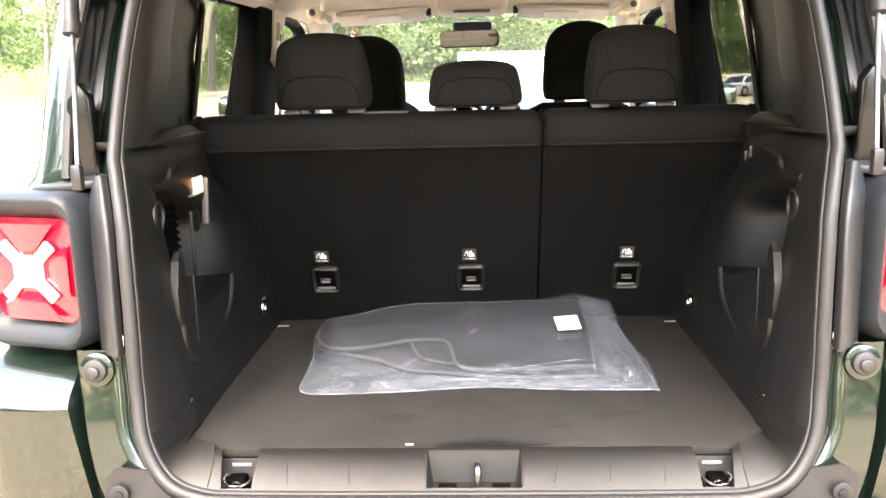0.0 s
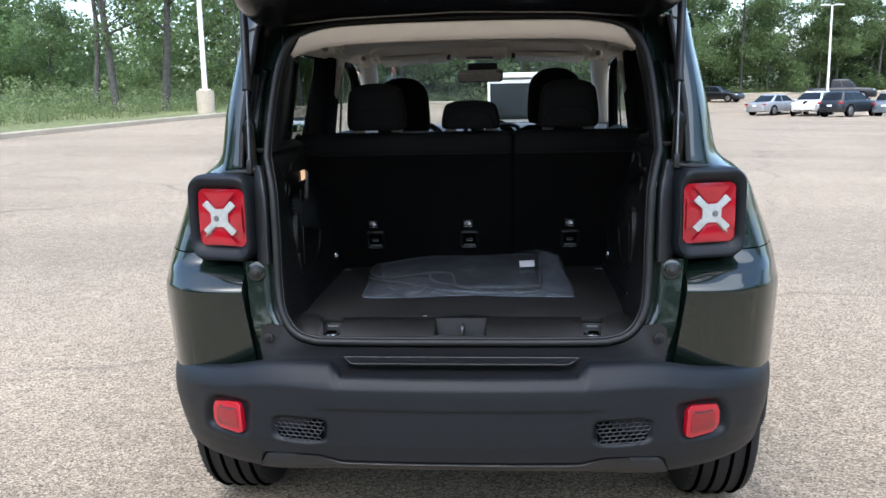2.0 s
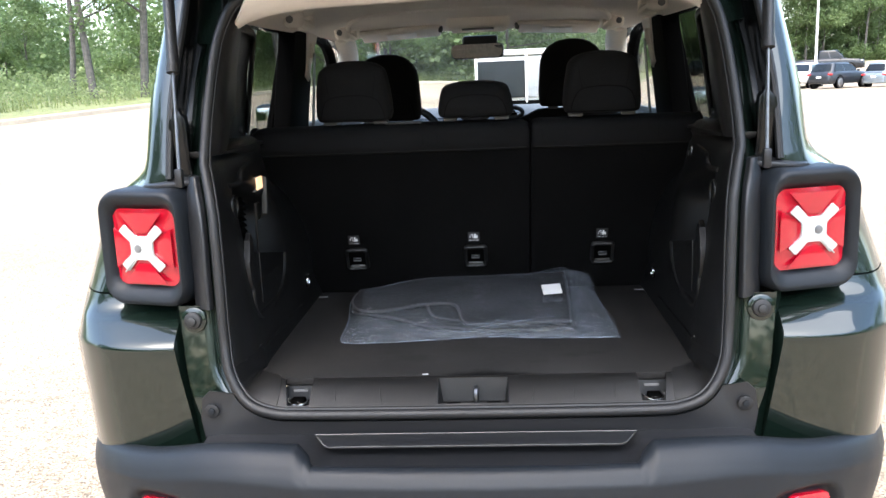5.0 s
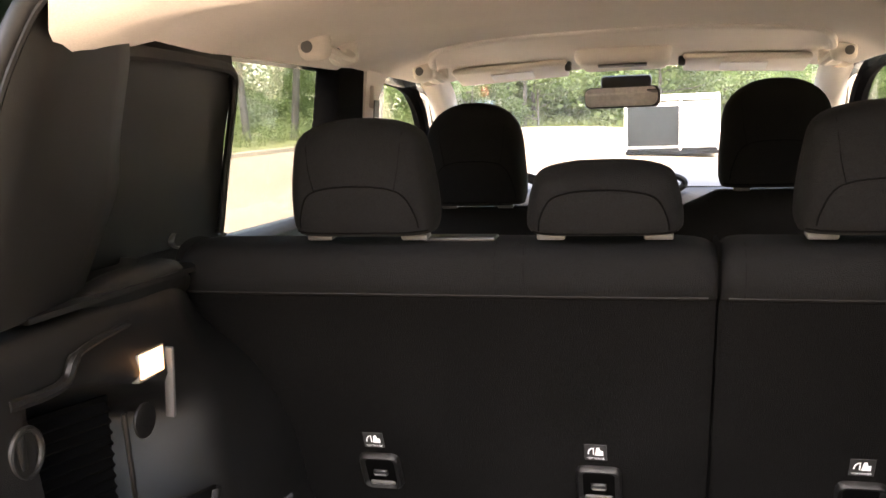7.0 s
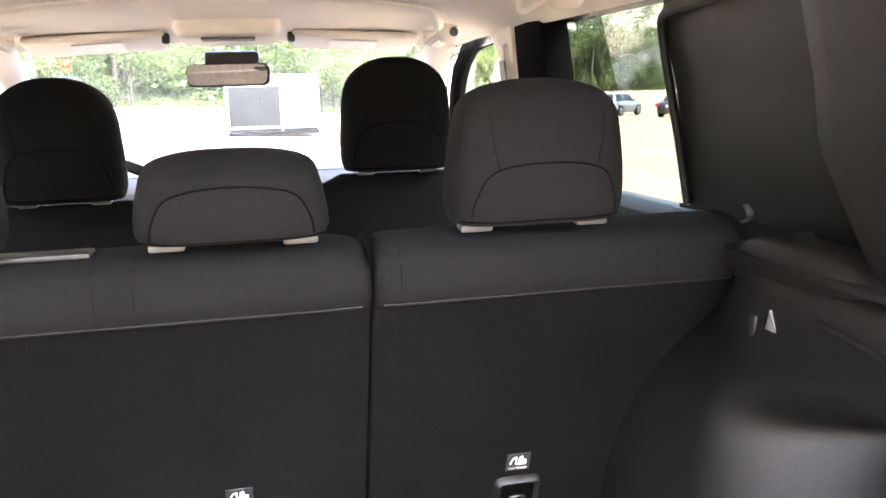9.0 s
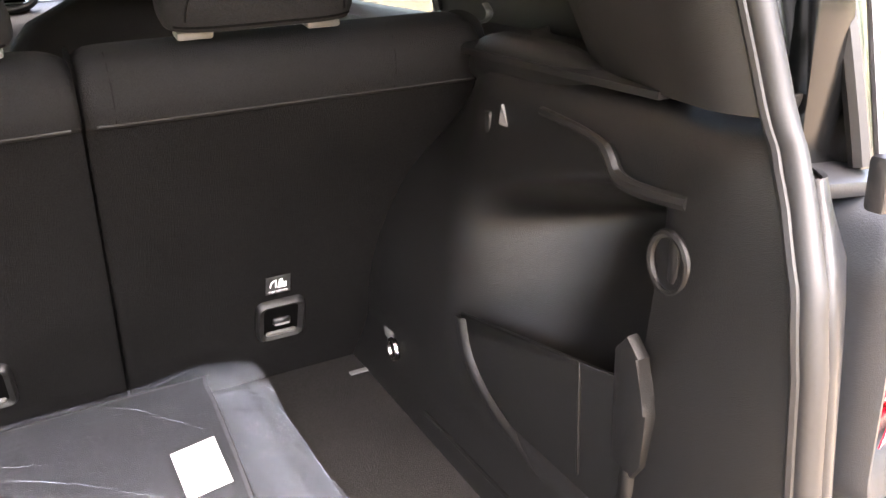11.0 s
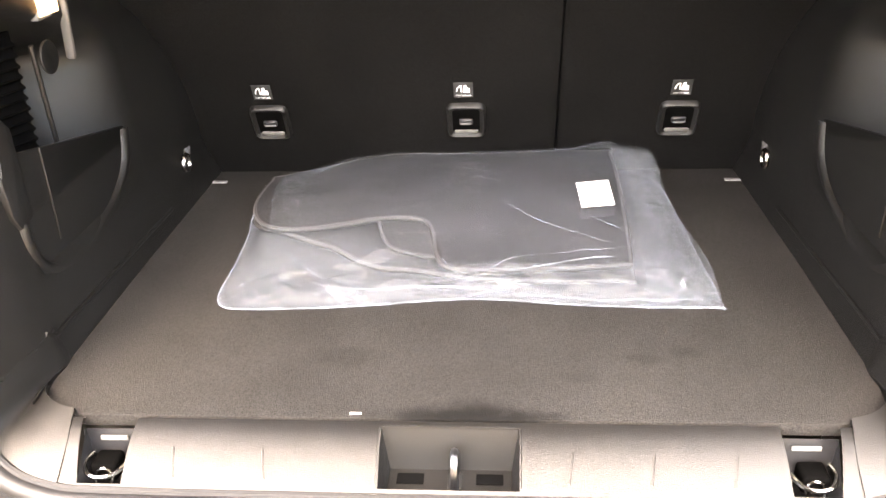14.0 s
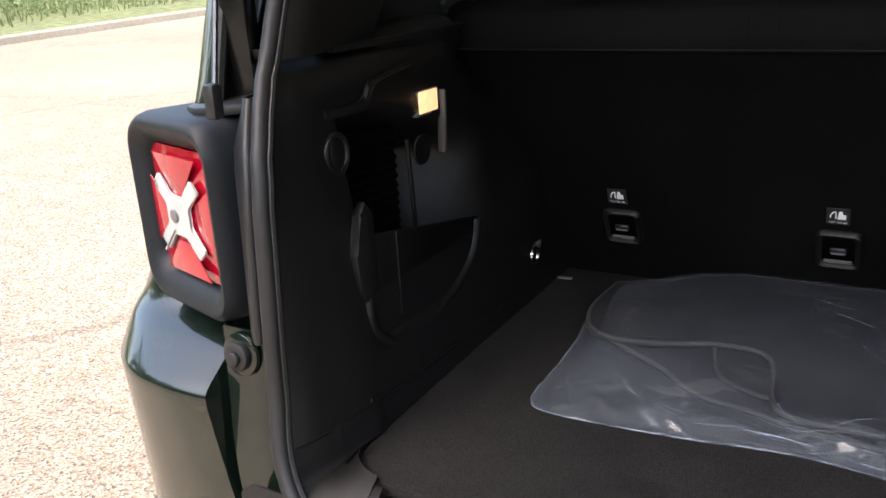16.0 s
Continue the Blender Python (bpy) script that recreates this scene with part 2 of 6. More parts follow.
def curve_through(pts, n=6, closed=False):
    """Smooth line through the points (Catmull-Rom)."""
    P = [Vector(p) for p in pts]
    k, out = len(P), []
    for i in range(k if closed else k - 1):
        g = (lambda j: P[j % k]) if closed else (lambda j: P[min(max(j, 0), k - 1)])
        a, b, c, d = g(i - 1), g(i), g(i + 1), g(i + 2)
        for j in range(n):
            t = j / n
            out.append(0.5 * (2 * b + (c - a) * t + (2 * a - 5 * b + 4 * c - d) * t * t + (3 * b - a - 3 * c + d) * t ** 3))
    if not closed:
        out.append(P[-1])
    return out


def sheet(rows, thick=0.0, closed_u=False, bm=None):
    """A skin through rows of points, given thickness."""
    bm = bm or bmesh.new()
    V = [[bm.verts.new(p) for p in r] for r in rows]
    faces = []
    for a, b in zip(V, V[1:]):
        m = len(a)
        for j in range(m if closed_u else m - 1):
            try:
                faces.append(bm.faces.new((a[j], a[(j + 1) % m], b[(j + 1) % m], b[j])))
            except ValueError:
                pass
    if thick:
        bmesh.ops.recalc_face_normals(bm, faces=faces)
        bmesh.ops.solidify(bm, geom=faces, thickness=thick)
    return bm


def tube(pts, r, n=8, closed=False, bm=None, flat=1.0, up=(0, 0, 1)):
    """A round (or flattened) bar along the points; r may be a list."""
    bm = bm or bmesh.new()
    P = [Vector(p) for p in pts]
    k, rings = len(P), []
    R = r if isinstance(r, (list, tuple)) else [r] * k
    ref = Vector(up)
    for i, p in enumerate(P):
        d = (P[(i + 1) % k] - P[i - 1]) if closed else (P[min(i + 1, k - 1)] - P[max(i - 1, 0)])
        d.normalize()
        s = d.cross(ref)
        if s.length < 1e-3:
            s = d.cross(Vector((1, 0.1, 0)))
        s.normalize()
        w = s.cross(d)
        if not closed and up == (0, 0, 1):
            ref = w
        rings.append([bm.verts.new(p + R[i] * (math.cos(a) * s + flat * math.sin(a) * w)) for a in (2 * math.pi * j / n for j in range(n))])
    for i in range(k if closed else k - 1):
        a, b = rings[i], rings[(i + 1) % k]
        for j in range(n):
            bm.faces.new((a[j], a[(j + 1) % n], b[(j + 1) % n], b[j]))
    if not closed:
        bm.faces.new(rings[0])
        bm.faces.new(rings[-1][::-1])
    return bm


def box(cx, cy, cz, sx, sy, sz, bevel=0.0, seg=2, m=None, bm=None):
    bm = bm or bmesh.new()
    made = bmesh.ops.create_cube(bm, size=1.0)["verts"]
    bmesh.ops.scale(bm, verts=made, vec=(sx, sy, sz))
    if bevel:
        edges = list({e for v in made for e in v.link_edges})
        res = bmesh.ops.bevel(bm, geom=edges, offset=bevel, segments=seg, profile=0.5, affect="EDGES")
        made = list({v for f in res["faces"] for v in f.verts} | {v for v in made if v.is_valid})
    bmesh.ops.transform(bm, verts=made, matrix=Matrix.Translation((cx, cy, cz)) @ (m or Matrix()))
    return bm


def slab(outline, push, bevel=0.0, seg=2, bm=None):
    """A flat outline of 3D points pushed out into a solid."""
    bm = bm or bmesh.new()
    lo = [bm.verts.new(p) for p in outline]
    hi = [bm.verts.new(Vector(p) + Vector(push)) for p in outline]
    k = len(lo)
    faces = [bm.faces.new(lo), bm.faces.new(hi[::-1])]
    for i in range(k):
        faces.append(bm.faces.new((lo[i], hi[i], hi[(i + 1) % k], lo[(i + 1) % k])))
    if bevel:
        bmesh.ops.bevel(bm, geom=list(faces[0].edges) + list(faces[1].edges), offset=bevel, segments=seg, profile=0.5, affect="EDGES")
    return bm


def disc(c, axis, r, depth, n=20, bevel=0.0, bm=None, squash=(1, 1)):
    """A short round plug along an axis."""
    ax = Vector(axis).normalized()
    u = ax.orthogonal().normalized()
    w = ax.cross(u)
    out = [Vector(c) + r * (squash[0] * math.cos(a) * u + squash[1] * math.sin(a) * w) for a in (2 * math.pi * i / n for i in range(n))]
    return slab(out, ax * depth, bevel, 2, bm)


def rounded(cx, cz, w, h, r, n=5):
    """Rounded rectangle in x and z."""
    out = []
    for qx, qz, a0 in ((1, 1, 0), (-1, 1, 90), (-1, -1, 180), (1, -1, 270)):
        for i in range(n + 1):
            a = radians(a0 + 90 * i / n)
            out.append((cx + qx * (w / 2 - r) + r * math.cos(a), cz + qz * (h / 2 - r) + r * math.sin(a)))
    return out


def step(a, b, x):
    t = min(max((x - a) / (b - a), 0.0), 1.0)
    return t * t * (3 - 2 * t)


def table(x, xs, ys):
    return float(np.interp(x, xs, ys))


# ---------------------------------------------------------------- the car's shell
suv = thing("suv", "dark green compact SUV with its tailgate open", "car")

HOLE = [(0, .702), (.30, .703), (.385, .708), (.438, .732), (.470, .785), (.480, .86), (.482, .95), (.486, 1.05), (.491, 1.10), (.504, 1.15), (.515, 1.20), (.503, 1.36), (.482, 1.45), (.435, 1.503), (.30, 1.530), (0, 1.537)]


def rear_y(z):
    """How far forward the rear opening's plane lies at a height."""
    return table(z, [.60, .70, .75, .85, .95, 1.05, 1.10, 1.15, 1.19, 1.43, 1.55], [.058, .062, .084, .108, .116, .127, .138, .165, .195, .280, .310])


def hole_loop(inset=0.0, dy=0.0, n=5):
    half = curve_through([(x, 0, z) for x, z in HOLE], n)
    half[0].x = half[-1].x = 0
    loop = half + [Vector((-p.x, 0, p.z)) for p in half[-2:0:-1]]
    k, out = len(loop), []
    for i, p in enumerate(loop):
        d = (loop[(i + 1) % k] - loop[i - 1]).normalized()
        q = p + inset * Vector((-d.z, 0, d.x))
        out.append(Vector((q.x, rear_y(q.z) + dy, q.z)))
    return out


# weatherstrip: bulb and carrier round the opening
bm = tube(hole_loop(0.008), 0.0098, 10, True, up=(0, 1, 0))
seal = part("weatherstrip", bm, M_SEAL, suv, "black rubber seal round the tailgate opening")
part("lip", tube(hole_loop(0.0165, 0.004), 0.0042, 8, True, up=(0, 1, 0)), M_SEAL, seal)

# painted flange and gutter outside the seal
rows = [hole_loop(0.012, .012), hole_loop(-.004, .010), hole_loop(-.014, .022), hole_loop(-.036, .085)]
part("opening_flange", sheet(rows, 0.002, True), M_PAINT, suv, "dark green painted flange of the tailgate opening")

QZ = [.60, .70, .80, .834, .845, .875, .905, 1.00, 1.09, 1.13, 1.17, 1.30, 1.45, 1.52, 1.555]
QP = [
    [(.535, .110), (.62, .105), (.70, .118), (.77, .162), (.825, .24), (.86, .34), (.875, .46), (.88, .62)],
    [(.548, .100), (.62, .098), (.70, .112), (.775, .158), (.832, .24), (.866, .34), (.880, .46), (.884, .62)],
    [(.562, .095), (.63, .094), (.71, .110), (.785, .160), (.84, .24), (.873, .35), (.885, .47), (.885, .62)],
    [(.566, .0945), (.633, .0935), (.712, .1095), (.787, .160), (.840, .242), (.872, .352), (.884, .47), (.884, .62)],
    [(.568, .101), (.635, .100), (.714, .116), (.787, .166), (.838, .248), (.870, .355), (.882, .47), (.882, .62)],
    [(.572, .150), (.64, .145), (.716, .150), (.784, .184), (.832, .258), (.866, .358), (.878, .47), (.878, .62)],
    [(.574, .205), (.64, .198), (.715, .190), (.777, .208), (.825, .270), (.860, .36), (.872, .47), (.874, .62)],
    [(.580, .200), (.64, .200), (.700, .205), (.750, .235), (.795, .29), (.828, .38), (.845, .48), (.85, .62)],
    [(.580, .205), (.63, .205), (.680, .210), (.720, .235), (.760, .295), (.79, .39), (.808, .49), (.815, .62)],
    [(.580, .190), (.61, .192), (.640, .205), (.680, .248), (.715, .31), (.745, .40), (.760, .50), (.77, .62)],
    [(.580, .195), (.605, .200), (.630, .215), (.655, .262), (.68, .33), (.70, .42), (.710, .51), (.72, .62)],
    [(.575, .230), (.597, .235), (.617, .250), (.640, .290), (.66, .36), (.675, .44), (.680, .53), (.69, .62)],
    [(.555, .280), (.577, .285), (.597, .300), (.615, .340), (.63, .40), (.64, .47), (.645, .54), (.655, .62)],
    [(.545, .302), (.565, .305), (.587, .320), (.603, .355), (.617, .41), (.627, .48), (.632, .55), (.640, .62)],
    [(.530, .315), (.552, .318), (.575, .330), (.594, .362), (.608, .42), (.618, .48), (.624, .55), (.632, .62)],
]


def quarter_rows(s, zs, first=0):
    cols = []
    for c in range(8):
        line = curve_through([(QP[i][c][0], QP[i][c][1], QZ[i]) for i in range(len(QZ))], 8)
        zz = [p.z for p in line]
        cols.append([(table(z, zz, [p.x for p in line]), table(z, zz, [p.y for p in line]), z) for z in zs])
    rows = []
    for i in range(len(zs)):
        rows.append([(s * (p.x - .012 * step(.68, .86, p.x)), p.y, p.z) for p in curve_through([cols[c][i] for c in range(first, 8)], 5)])
    return rows


def side_x(z, y):
    """Half width of the body's side."""
    x = table(z, [.26, .40, .60, .80, .90, 1.00, 1.09, 1.13, 1.15], [.80, .86, .880, .885, .875, .850, .815, .77, .745])
    return x - .012 - 0.11 * step(3.3, 4.15, y) ** 2


def arch_z(y):
    z = .26
    for c in (.80, 3.37):
        if abs(y - c) < .40:
            z = max(z, .34 + math.sqrt(.40 ** 2 - (y - c) ** 2) * 1.0)
    return z


for s in (-1, 1):
    lower = quarter_rows(s, [.615 + i * (.82 - .615) / 6 for i in range(7)] + [.826 + .006 * i for i in range(17)])
    for r in lower:  # folded inner edge
        r.insert(0, (r[0][0] - s * .004, r[0][1] + .05, r[0][2]))
    part("quarter_panel", sheet(lower, .003), M_PAINT, suv)
    part("rear_pillar", sheet(quarter_rows(s, [1.125 + i * .43 / 22 for i in range(23)]), .003), M_PAINT, suv)
    inner = [r[0] for r in quarter_rows(s, [1.15 + i * .37 / 22 for i in range(23)])]
    rows = []
    for p in inner:
        a = table(p[2], [1.15, 1.20, 1.36, 1.45, 1.52], [.504, .515, .503, .482, .46])
        rows.append([(s * abs(q.x), q.y, p[2]) for q in curve_through([(a + .006, rear_y(p[2]) + .008, 0), (a + .018, rear_y(p[2]) + .030, 0), (a + .034, rear_y(p[2]) + .046, 0), (abs(p[0]) - .012, p[1] + .040, 0), (abs(p[0]) + .002, p[1] + .003, 0)], 4)])
    gut = part("rain_gutter", sheet([r[:10] for r in rows], .002), M_PAINT, suv, "", 70)
    part("gutter_strip", sheet([r[9:] for r in rows], .003), M_BLACKGLOSS, gut, "glossy black strip along the pillar", 70)
    part("gutter_seal", tube([(p[0] - s * .002, p[1] - .001, p[2]) for p in inner], .0075, 8), M_SEAL, gut, "black rubber gutter strip")
    mid = quarter_rows(s, [.925 + i * .2 / 8 for i in range(9)], 2)
    part("shoulder_panel", sheet(mid, .003), M_PAINT, suv)
    # long side from the quarter to the front bumper
    rows, ys = [], [.62 + i * 3.45 / 138 for i in range(139)]
    for k in range(15):
        v = k / 14
        rows.append([(s * side_x(arch_z(y) + (1.13 - arch_z(y)) * v, y), y, arch_z(y) + (1.13 - arch_z(y)) * v) for y in ys])
    part("body_side", sheet(rows, .004), M_PAINT, suv)
    for c in (.80, 3.37):
        arc = [(s * (side_x(max(.30, .34 + .40 * math.sin(a)), c) + .002), c + .40 * math.cos(a), max(.28, .34 + .40 * math.sin(a))) for a in (math.pi * i / 24 for i in range(25))]
        part("wheel_arch_trim", tube(arc, .022, 8, False, flat=.7), M_BUMPER, suv, "black plastic wheel arch trim")
    # side sill and upper frame rails
    part("side_sill", box(s * .80, 2.09, .30, .10, 1.75, .14, .02), M_BUMPER, suv, "black plastic side sill")
    rail = [(s * table(y, [.60, 1.4, 2.1, 2.4], [.625, .63, .62, .60]), y, table(y, [.6, 1.6, 2.2, 2.4], [1.52, 1.535, 1.515, 1.46])) for y in (.60 + i * .09 for i in range(21))]
    part("roof_side", tube(rail, .045, 8), M_PAINT, suv)
    apil = [(s * .605, 2.36, 1.47), (s * .65, 2.62, 1.31), (s * .70, 2.98, 1.10)]
    part("windscreen_pillar", tube(curve_through(apil, 6), .042, 8), M_PAINT, suv)
    part("door_pillar", slab([(s * .735, 1.455, 1.14), (s * .735, 1.61, 1.14), (s * .655, 1.60, 1.50), (s * .655, 1.462, 1.50)], (-s * .02, 0, 0), .004), M_INNER, suv, "black door pillar")
    # door glass
    rw = [(s * .722, .64, 1.13), (s * .735, 1.458, 1.13), (s * .662, 1.465, 1.50), (s * .655, .66, 1.50)]
    pane = part("rear_door_window", slab(rw, (-s * .004, 0, 0)), M_WINDOW if s < 0 else M_WINDOW_DIMMED, suv, "tinted door glass")
    pane.visible_shadow = False
    fw = [(s * .735, 1.605, 1.13), (s * .72, 2.80, 1.13), (s * .655, 2.36, 1.42), (s * .662, 2.2, 1.485), (s * .662, 1.598, 1.50)]
    pane = part("front_door_window", slab(fw, (-s * .004, 0, 0)), M_FRONTGLASS, suv, "clear door glass")
    pane.visible_shadow = False
    # door mirror
    mir = part("door_mirror", box(s * .93, 2.42, 1.17, .20, .10, .15, .035, 3), M_PAINT, suv)
    part("mirror_glass", box(s * .935, 2.367, 1.17, .16, .006, .115, .002), M_MIRROR, mir)
    part("mirror_arm", box(s * .80, 2.44, 1.13, .14, .06, .04, .012), M_CLAD, mir)

# roof, windscreen, bonnet, nose, underbody
rows = []
for i in range(31):
    y = .30 + i * 2.02 / 30
    h = table(y, [.30, .5, 1.2, 1.9, 2.32], [1.555, 1.58, 1.60, 1.59, 1.545])
    w = table(y, [.30, .6, 1.5, 2.32], [.575, .635, .64, .60])
    rows.append([(w * u, y - .05 * (1 - u * u) * step(.75, .30, y), h + .006 - .028 * u * u - .022 * u ** 6) for u in (j / 10 - 1 for j in range(21))])
part("roof", sheet(rows, .004), M_PAINT, suv)
rows = [[(u * table(v, [0, 1], [.585, .70]), 2.31 + .72 * v + .05 * (1 - u * u), 1.525 - .35 * v) for u in (j / 8 - 1 for j in range(17))] for v in (i / 10 for i in range(11))]
pane = part("windscreen", sheet(rows, .004), M_FRONTGLASS, suv, "clear windscreen glass")
pane.visible_shadow = False
rows = [[(u * table(v, [0, .3, 1], [.72, .76, .70]), 3.02 + 1.0 * v + .05 * (1 - u * u), 1.168 - .03 * v - .12 * v ** 3 - .05 * abs(u) ** 4) for u in (j / 8 - 1 for j in range(17))] for v in (i / 10 for i in range(11))]
part("bonnet", sheet(rows, .004), M_PAINT, suv)
rows = [[(u * table(z, [.3, .6, .95], [.72, .78, .72]), 4.12 + .08 * (1 - u * u) - .10 * step(.7, 1.0, z) - .25 * abs(u) ** 6, z) for u in (j / 10 - 1 for j in range(21))] for z in (.26 + i * .07 for i in range(11))]
part("front_bumper", sheet(rows, .004), M_BUMPER, suv)
part("underbody", box(0, 2.3, .25, 1.24, 3.2, .16, .02), M_VOID, suv)

# tailgate, lifted on its hinges
gate_turn = pose(0, 0.335, 1.605, -17)
rows = []
for i in range(13):
    v = i / 12
    w = table(v, [0, .12, .5, .85, 1], [.50, .565, .60, .60, .56])
    rows.append([gate_turn @ Vector((w * u, -.99 * v, -.012 - .02 * v + .02 * (1 - abs(u) ** 3))) for u in (j / 10 - 1 for j in range(21))])
gate = part("tailgate", sheet(rows, .03), M_PAINT, suv, "open tailgate with a glossy black inner side")
frame_line = [gate_turn @ Vector(p) for p in curve_through([(.44, -.04, -.045), (.53, -.12, -.05), (.56, -.5, -.055), (.55, -.85, -.055), (.45, -.95, -.05), (-.45, -.95, -.05), (-.55, -.85, -.055), (-.56, -.5, -.055), (-.53, -.12, -.05), (-.44, -.04, -.045)], 5, True)]
part("inner_frame", tube(frame_line, .034, 8, True, flat=.6), M_PAINT, gate)
part("gate_trim_panel", box(0, 0, 0, 1.0, .36, .03, .012, 2, gate_turn @ pose(0, -.72, -.05)), M_TRIM, gate, "black plastic inner trim panel")
part("gate_glass", box(0, 0, 0, .98, .40, .006, .002, 1, gate_turn @ pose(0, -.32, -.04)), M_DARK, gate)

# hinge side of the tailgate, hanging below the roof's rear edge
rows = []
for j in range(41):
    x = .58 * (j / 20 - 1)
    zl = table(abs(x), [0, .30, .44, .50, .53, .56, .58], [1.536, 1.528, 1.514, 1.513, 1.528, 1.556, 1.600])
    rows.append([(x, .262, 1.612), (x, .255, zl + .030), (x, .238, zl + .006), (x, .215, zl), (x, .190, zl + .004), (x, .150, zl + .022), (x, .060, zl + .075), (x, .020, 1.665)])
part("hinge_edge", sheet(rows, .004), M_BLACKGLOSS, gate, "glossy black hinge edge of the tailgate", 60)
# painted roof corners behind the seal
loops = [hole_loop(-.006, .012), hole_loop(-.022, .022), hole_loop(-.045, .036), hole_loop(-.075, .046)]
for s in (-1, 1):
    keep = [k for k, p in enumerate(loops[0]) if p.z > 1.40 and .05 < s * p.x]
    part("roof_corner", sheet([[lp[k] for k in keep] for lp in loops], .002), M_PAINT, suv, "", 70)
    wedge = [(s * x, .206, z) for x, z in ((.540, 1.148), (.582, 1.148), (.592, 1.190), (.574, 1.262), (.556, 1.282), (.542, 1.262))]
    part("pillar_wedge", slab(wedge, (0, .020, .004), .003), M_BLACKGLOSS, suv, "black plastic wedge at the foot of the pillar")

# gas struts
for s in (-1, 1):
    low, mid_, top = Vector((s * .541, .145, 1.150)), Vector((s * .553, .200, 1.355)), Vector((s * .568, .262, 1.60))
    strut = part("gas_strut", tube([mid_, top], .011, 12), M_CLAD, suv, "black gas strut")
    part("rod", tube([low, mid_], .0034, 8), M_STEEL, strut, "bright steel rod")
    part("ball_joint", box(low.x, low.y, low.z + .006, .015, .015, .036, .004), M_CLAD, strut)
    part("collar", tube([mid_ - Vector((0, .002, .004)), mid_ + Vector((0, .003, .012))], .0125, 12), M_SEAL, strut)

# black cover below the opening, reaching up round both lower corners
low_arc = sorted((p for p in hole_loop(-.006, .010) if p.z < .757), key=lambda p: p.x)
rows = [list(low_arc)]
for f in (.15, .55, 1):
    rows.append([Vector((p.x * (1 + .10 * f), p.y + (.080 - p.y) * f, p.z + (.652 - p.z) * f)) for p in low_arc])
for row, (x, z) in zip(rows, ((.500, .757), (.516, .742), (.521, .700), (.514, .652))):
    row.insert(0, Vector((-x, .082, z)))
    row.append(Vector((x, .082, z)))
threshold = part("threshold_cover", sheet(rows, .003), M_CLAD, suv, "black plastic cover below the tailgate opening", 50)

# filler plastics between the lamps and the seal, with the jamb below
for s in (-1, 1):
    zs = [.905 + i * .25 / 10 for i in range(11)]
    rows = []
    for z in zs:
        xi = table(z, [.90, 1.05, 1.10, 1.15, 1.19], [.493, .497, .502, .516, .528])
        y0 = rear_y(z)
        xo = max(.546, xi + .022)
        yo = max(y0 + .030, .168)
        rows.append([(s * p.x, p.y, z) for p in curve_through([(xi - .001, y0 + .014, 0), (xi + .004, y0 + .005, 0), (xi + .012, y0 + .006, 0), (xi + (xo - xi) * .62, y0 + (yo - y0) * .45, 0), (xo - .004, yo - .004, 0), (xo, yo + .03, 0)], 3)])
    part("lamp_filler", sheet(rows, .003), M_CLAD, suv, "satin black plastic filler beside the lamp")
    cap = [(s * .522, .178, 1.150), (s * .60, .172, 1.143), (s * .635, .195, 1.140), (s * .640, .25, 1.145), (s * .60, .30, 1.160), (s * .522, .26, 1.165)]
    part("filler_cap", slab(cap, (0, 0, -.012), .004), M_CLAD, suv)
    rows = []
    for i in range(15):
        z = .610 + i * .30 / 14
        xi = table(z, [.60, .66, .70, .73, .785, .90], [.30, .36, .41, .452, .484, .492])
        xo = table(z, [.60, .90], [.545, .582])
        y0 = table(z, [.60, .72, .90], [.088, .100, .134])
        rows.append([(s * (xi + (xo - xi) * u), y0 + .012 - .012 * step(0, .2, u) + .03 * step(.80, 1, u), z) for u in (j / 10 for j in range(11))])
    part("jamb", sheet(rows, .003), M_PAINT, suv)
    b = part("rubber_buffer", disc((s * .533, .128, .884), (0, -1, .12), .025, .006, 24, .003), M_PAINT, suv)
    part("buffer_cup", disc((s * .533, .124, .884), (0, -1, .12), .017, .010, 20, .004), M_SEAL, b, "black rubber buffer")
    part("buffer_tip", disc((s * .533, .114, .884), (0, -1, .12), .009, .006, 16, .003), M_DARK, b)
    part("bolt", disc((s * .497, .079, .718), (0, -1, 0), .014, .005, 20, .002), M_CLAD, threshold)
    part("bolt_head", disc((s * .497, .074, .718), (0, -1, 0), .007, .003, 6, .001), M_BUMPER, threshold)


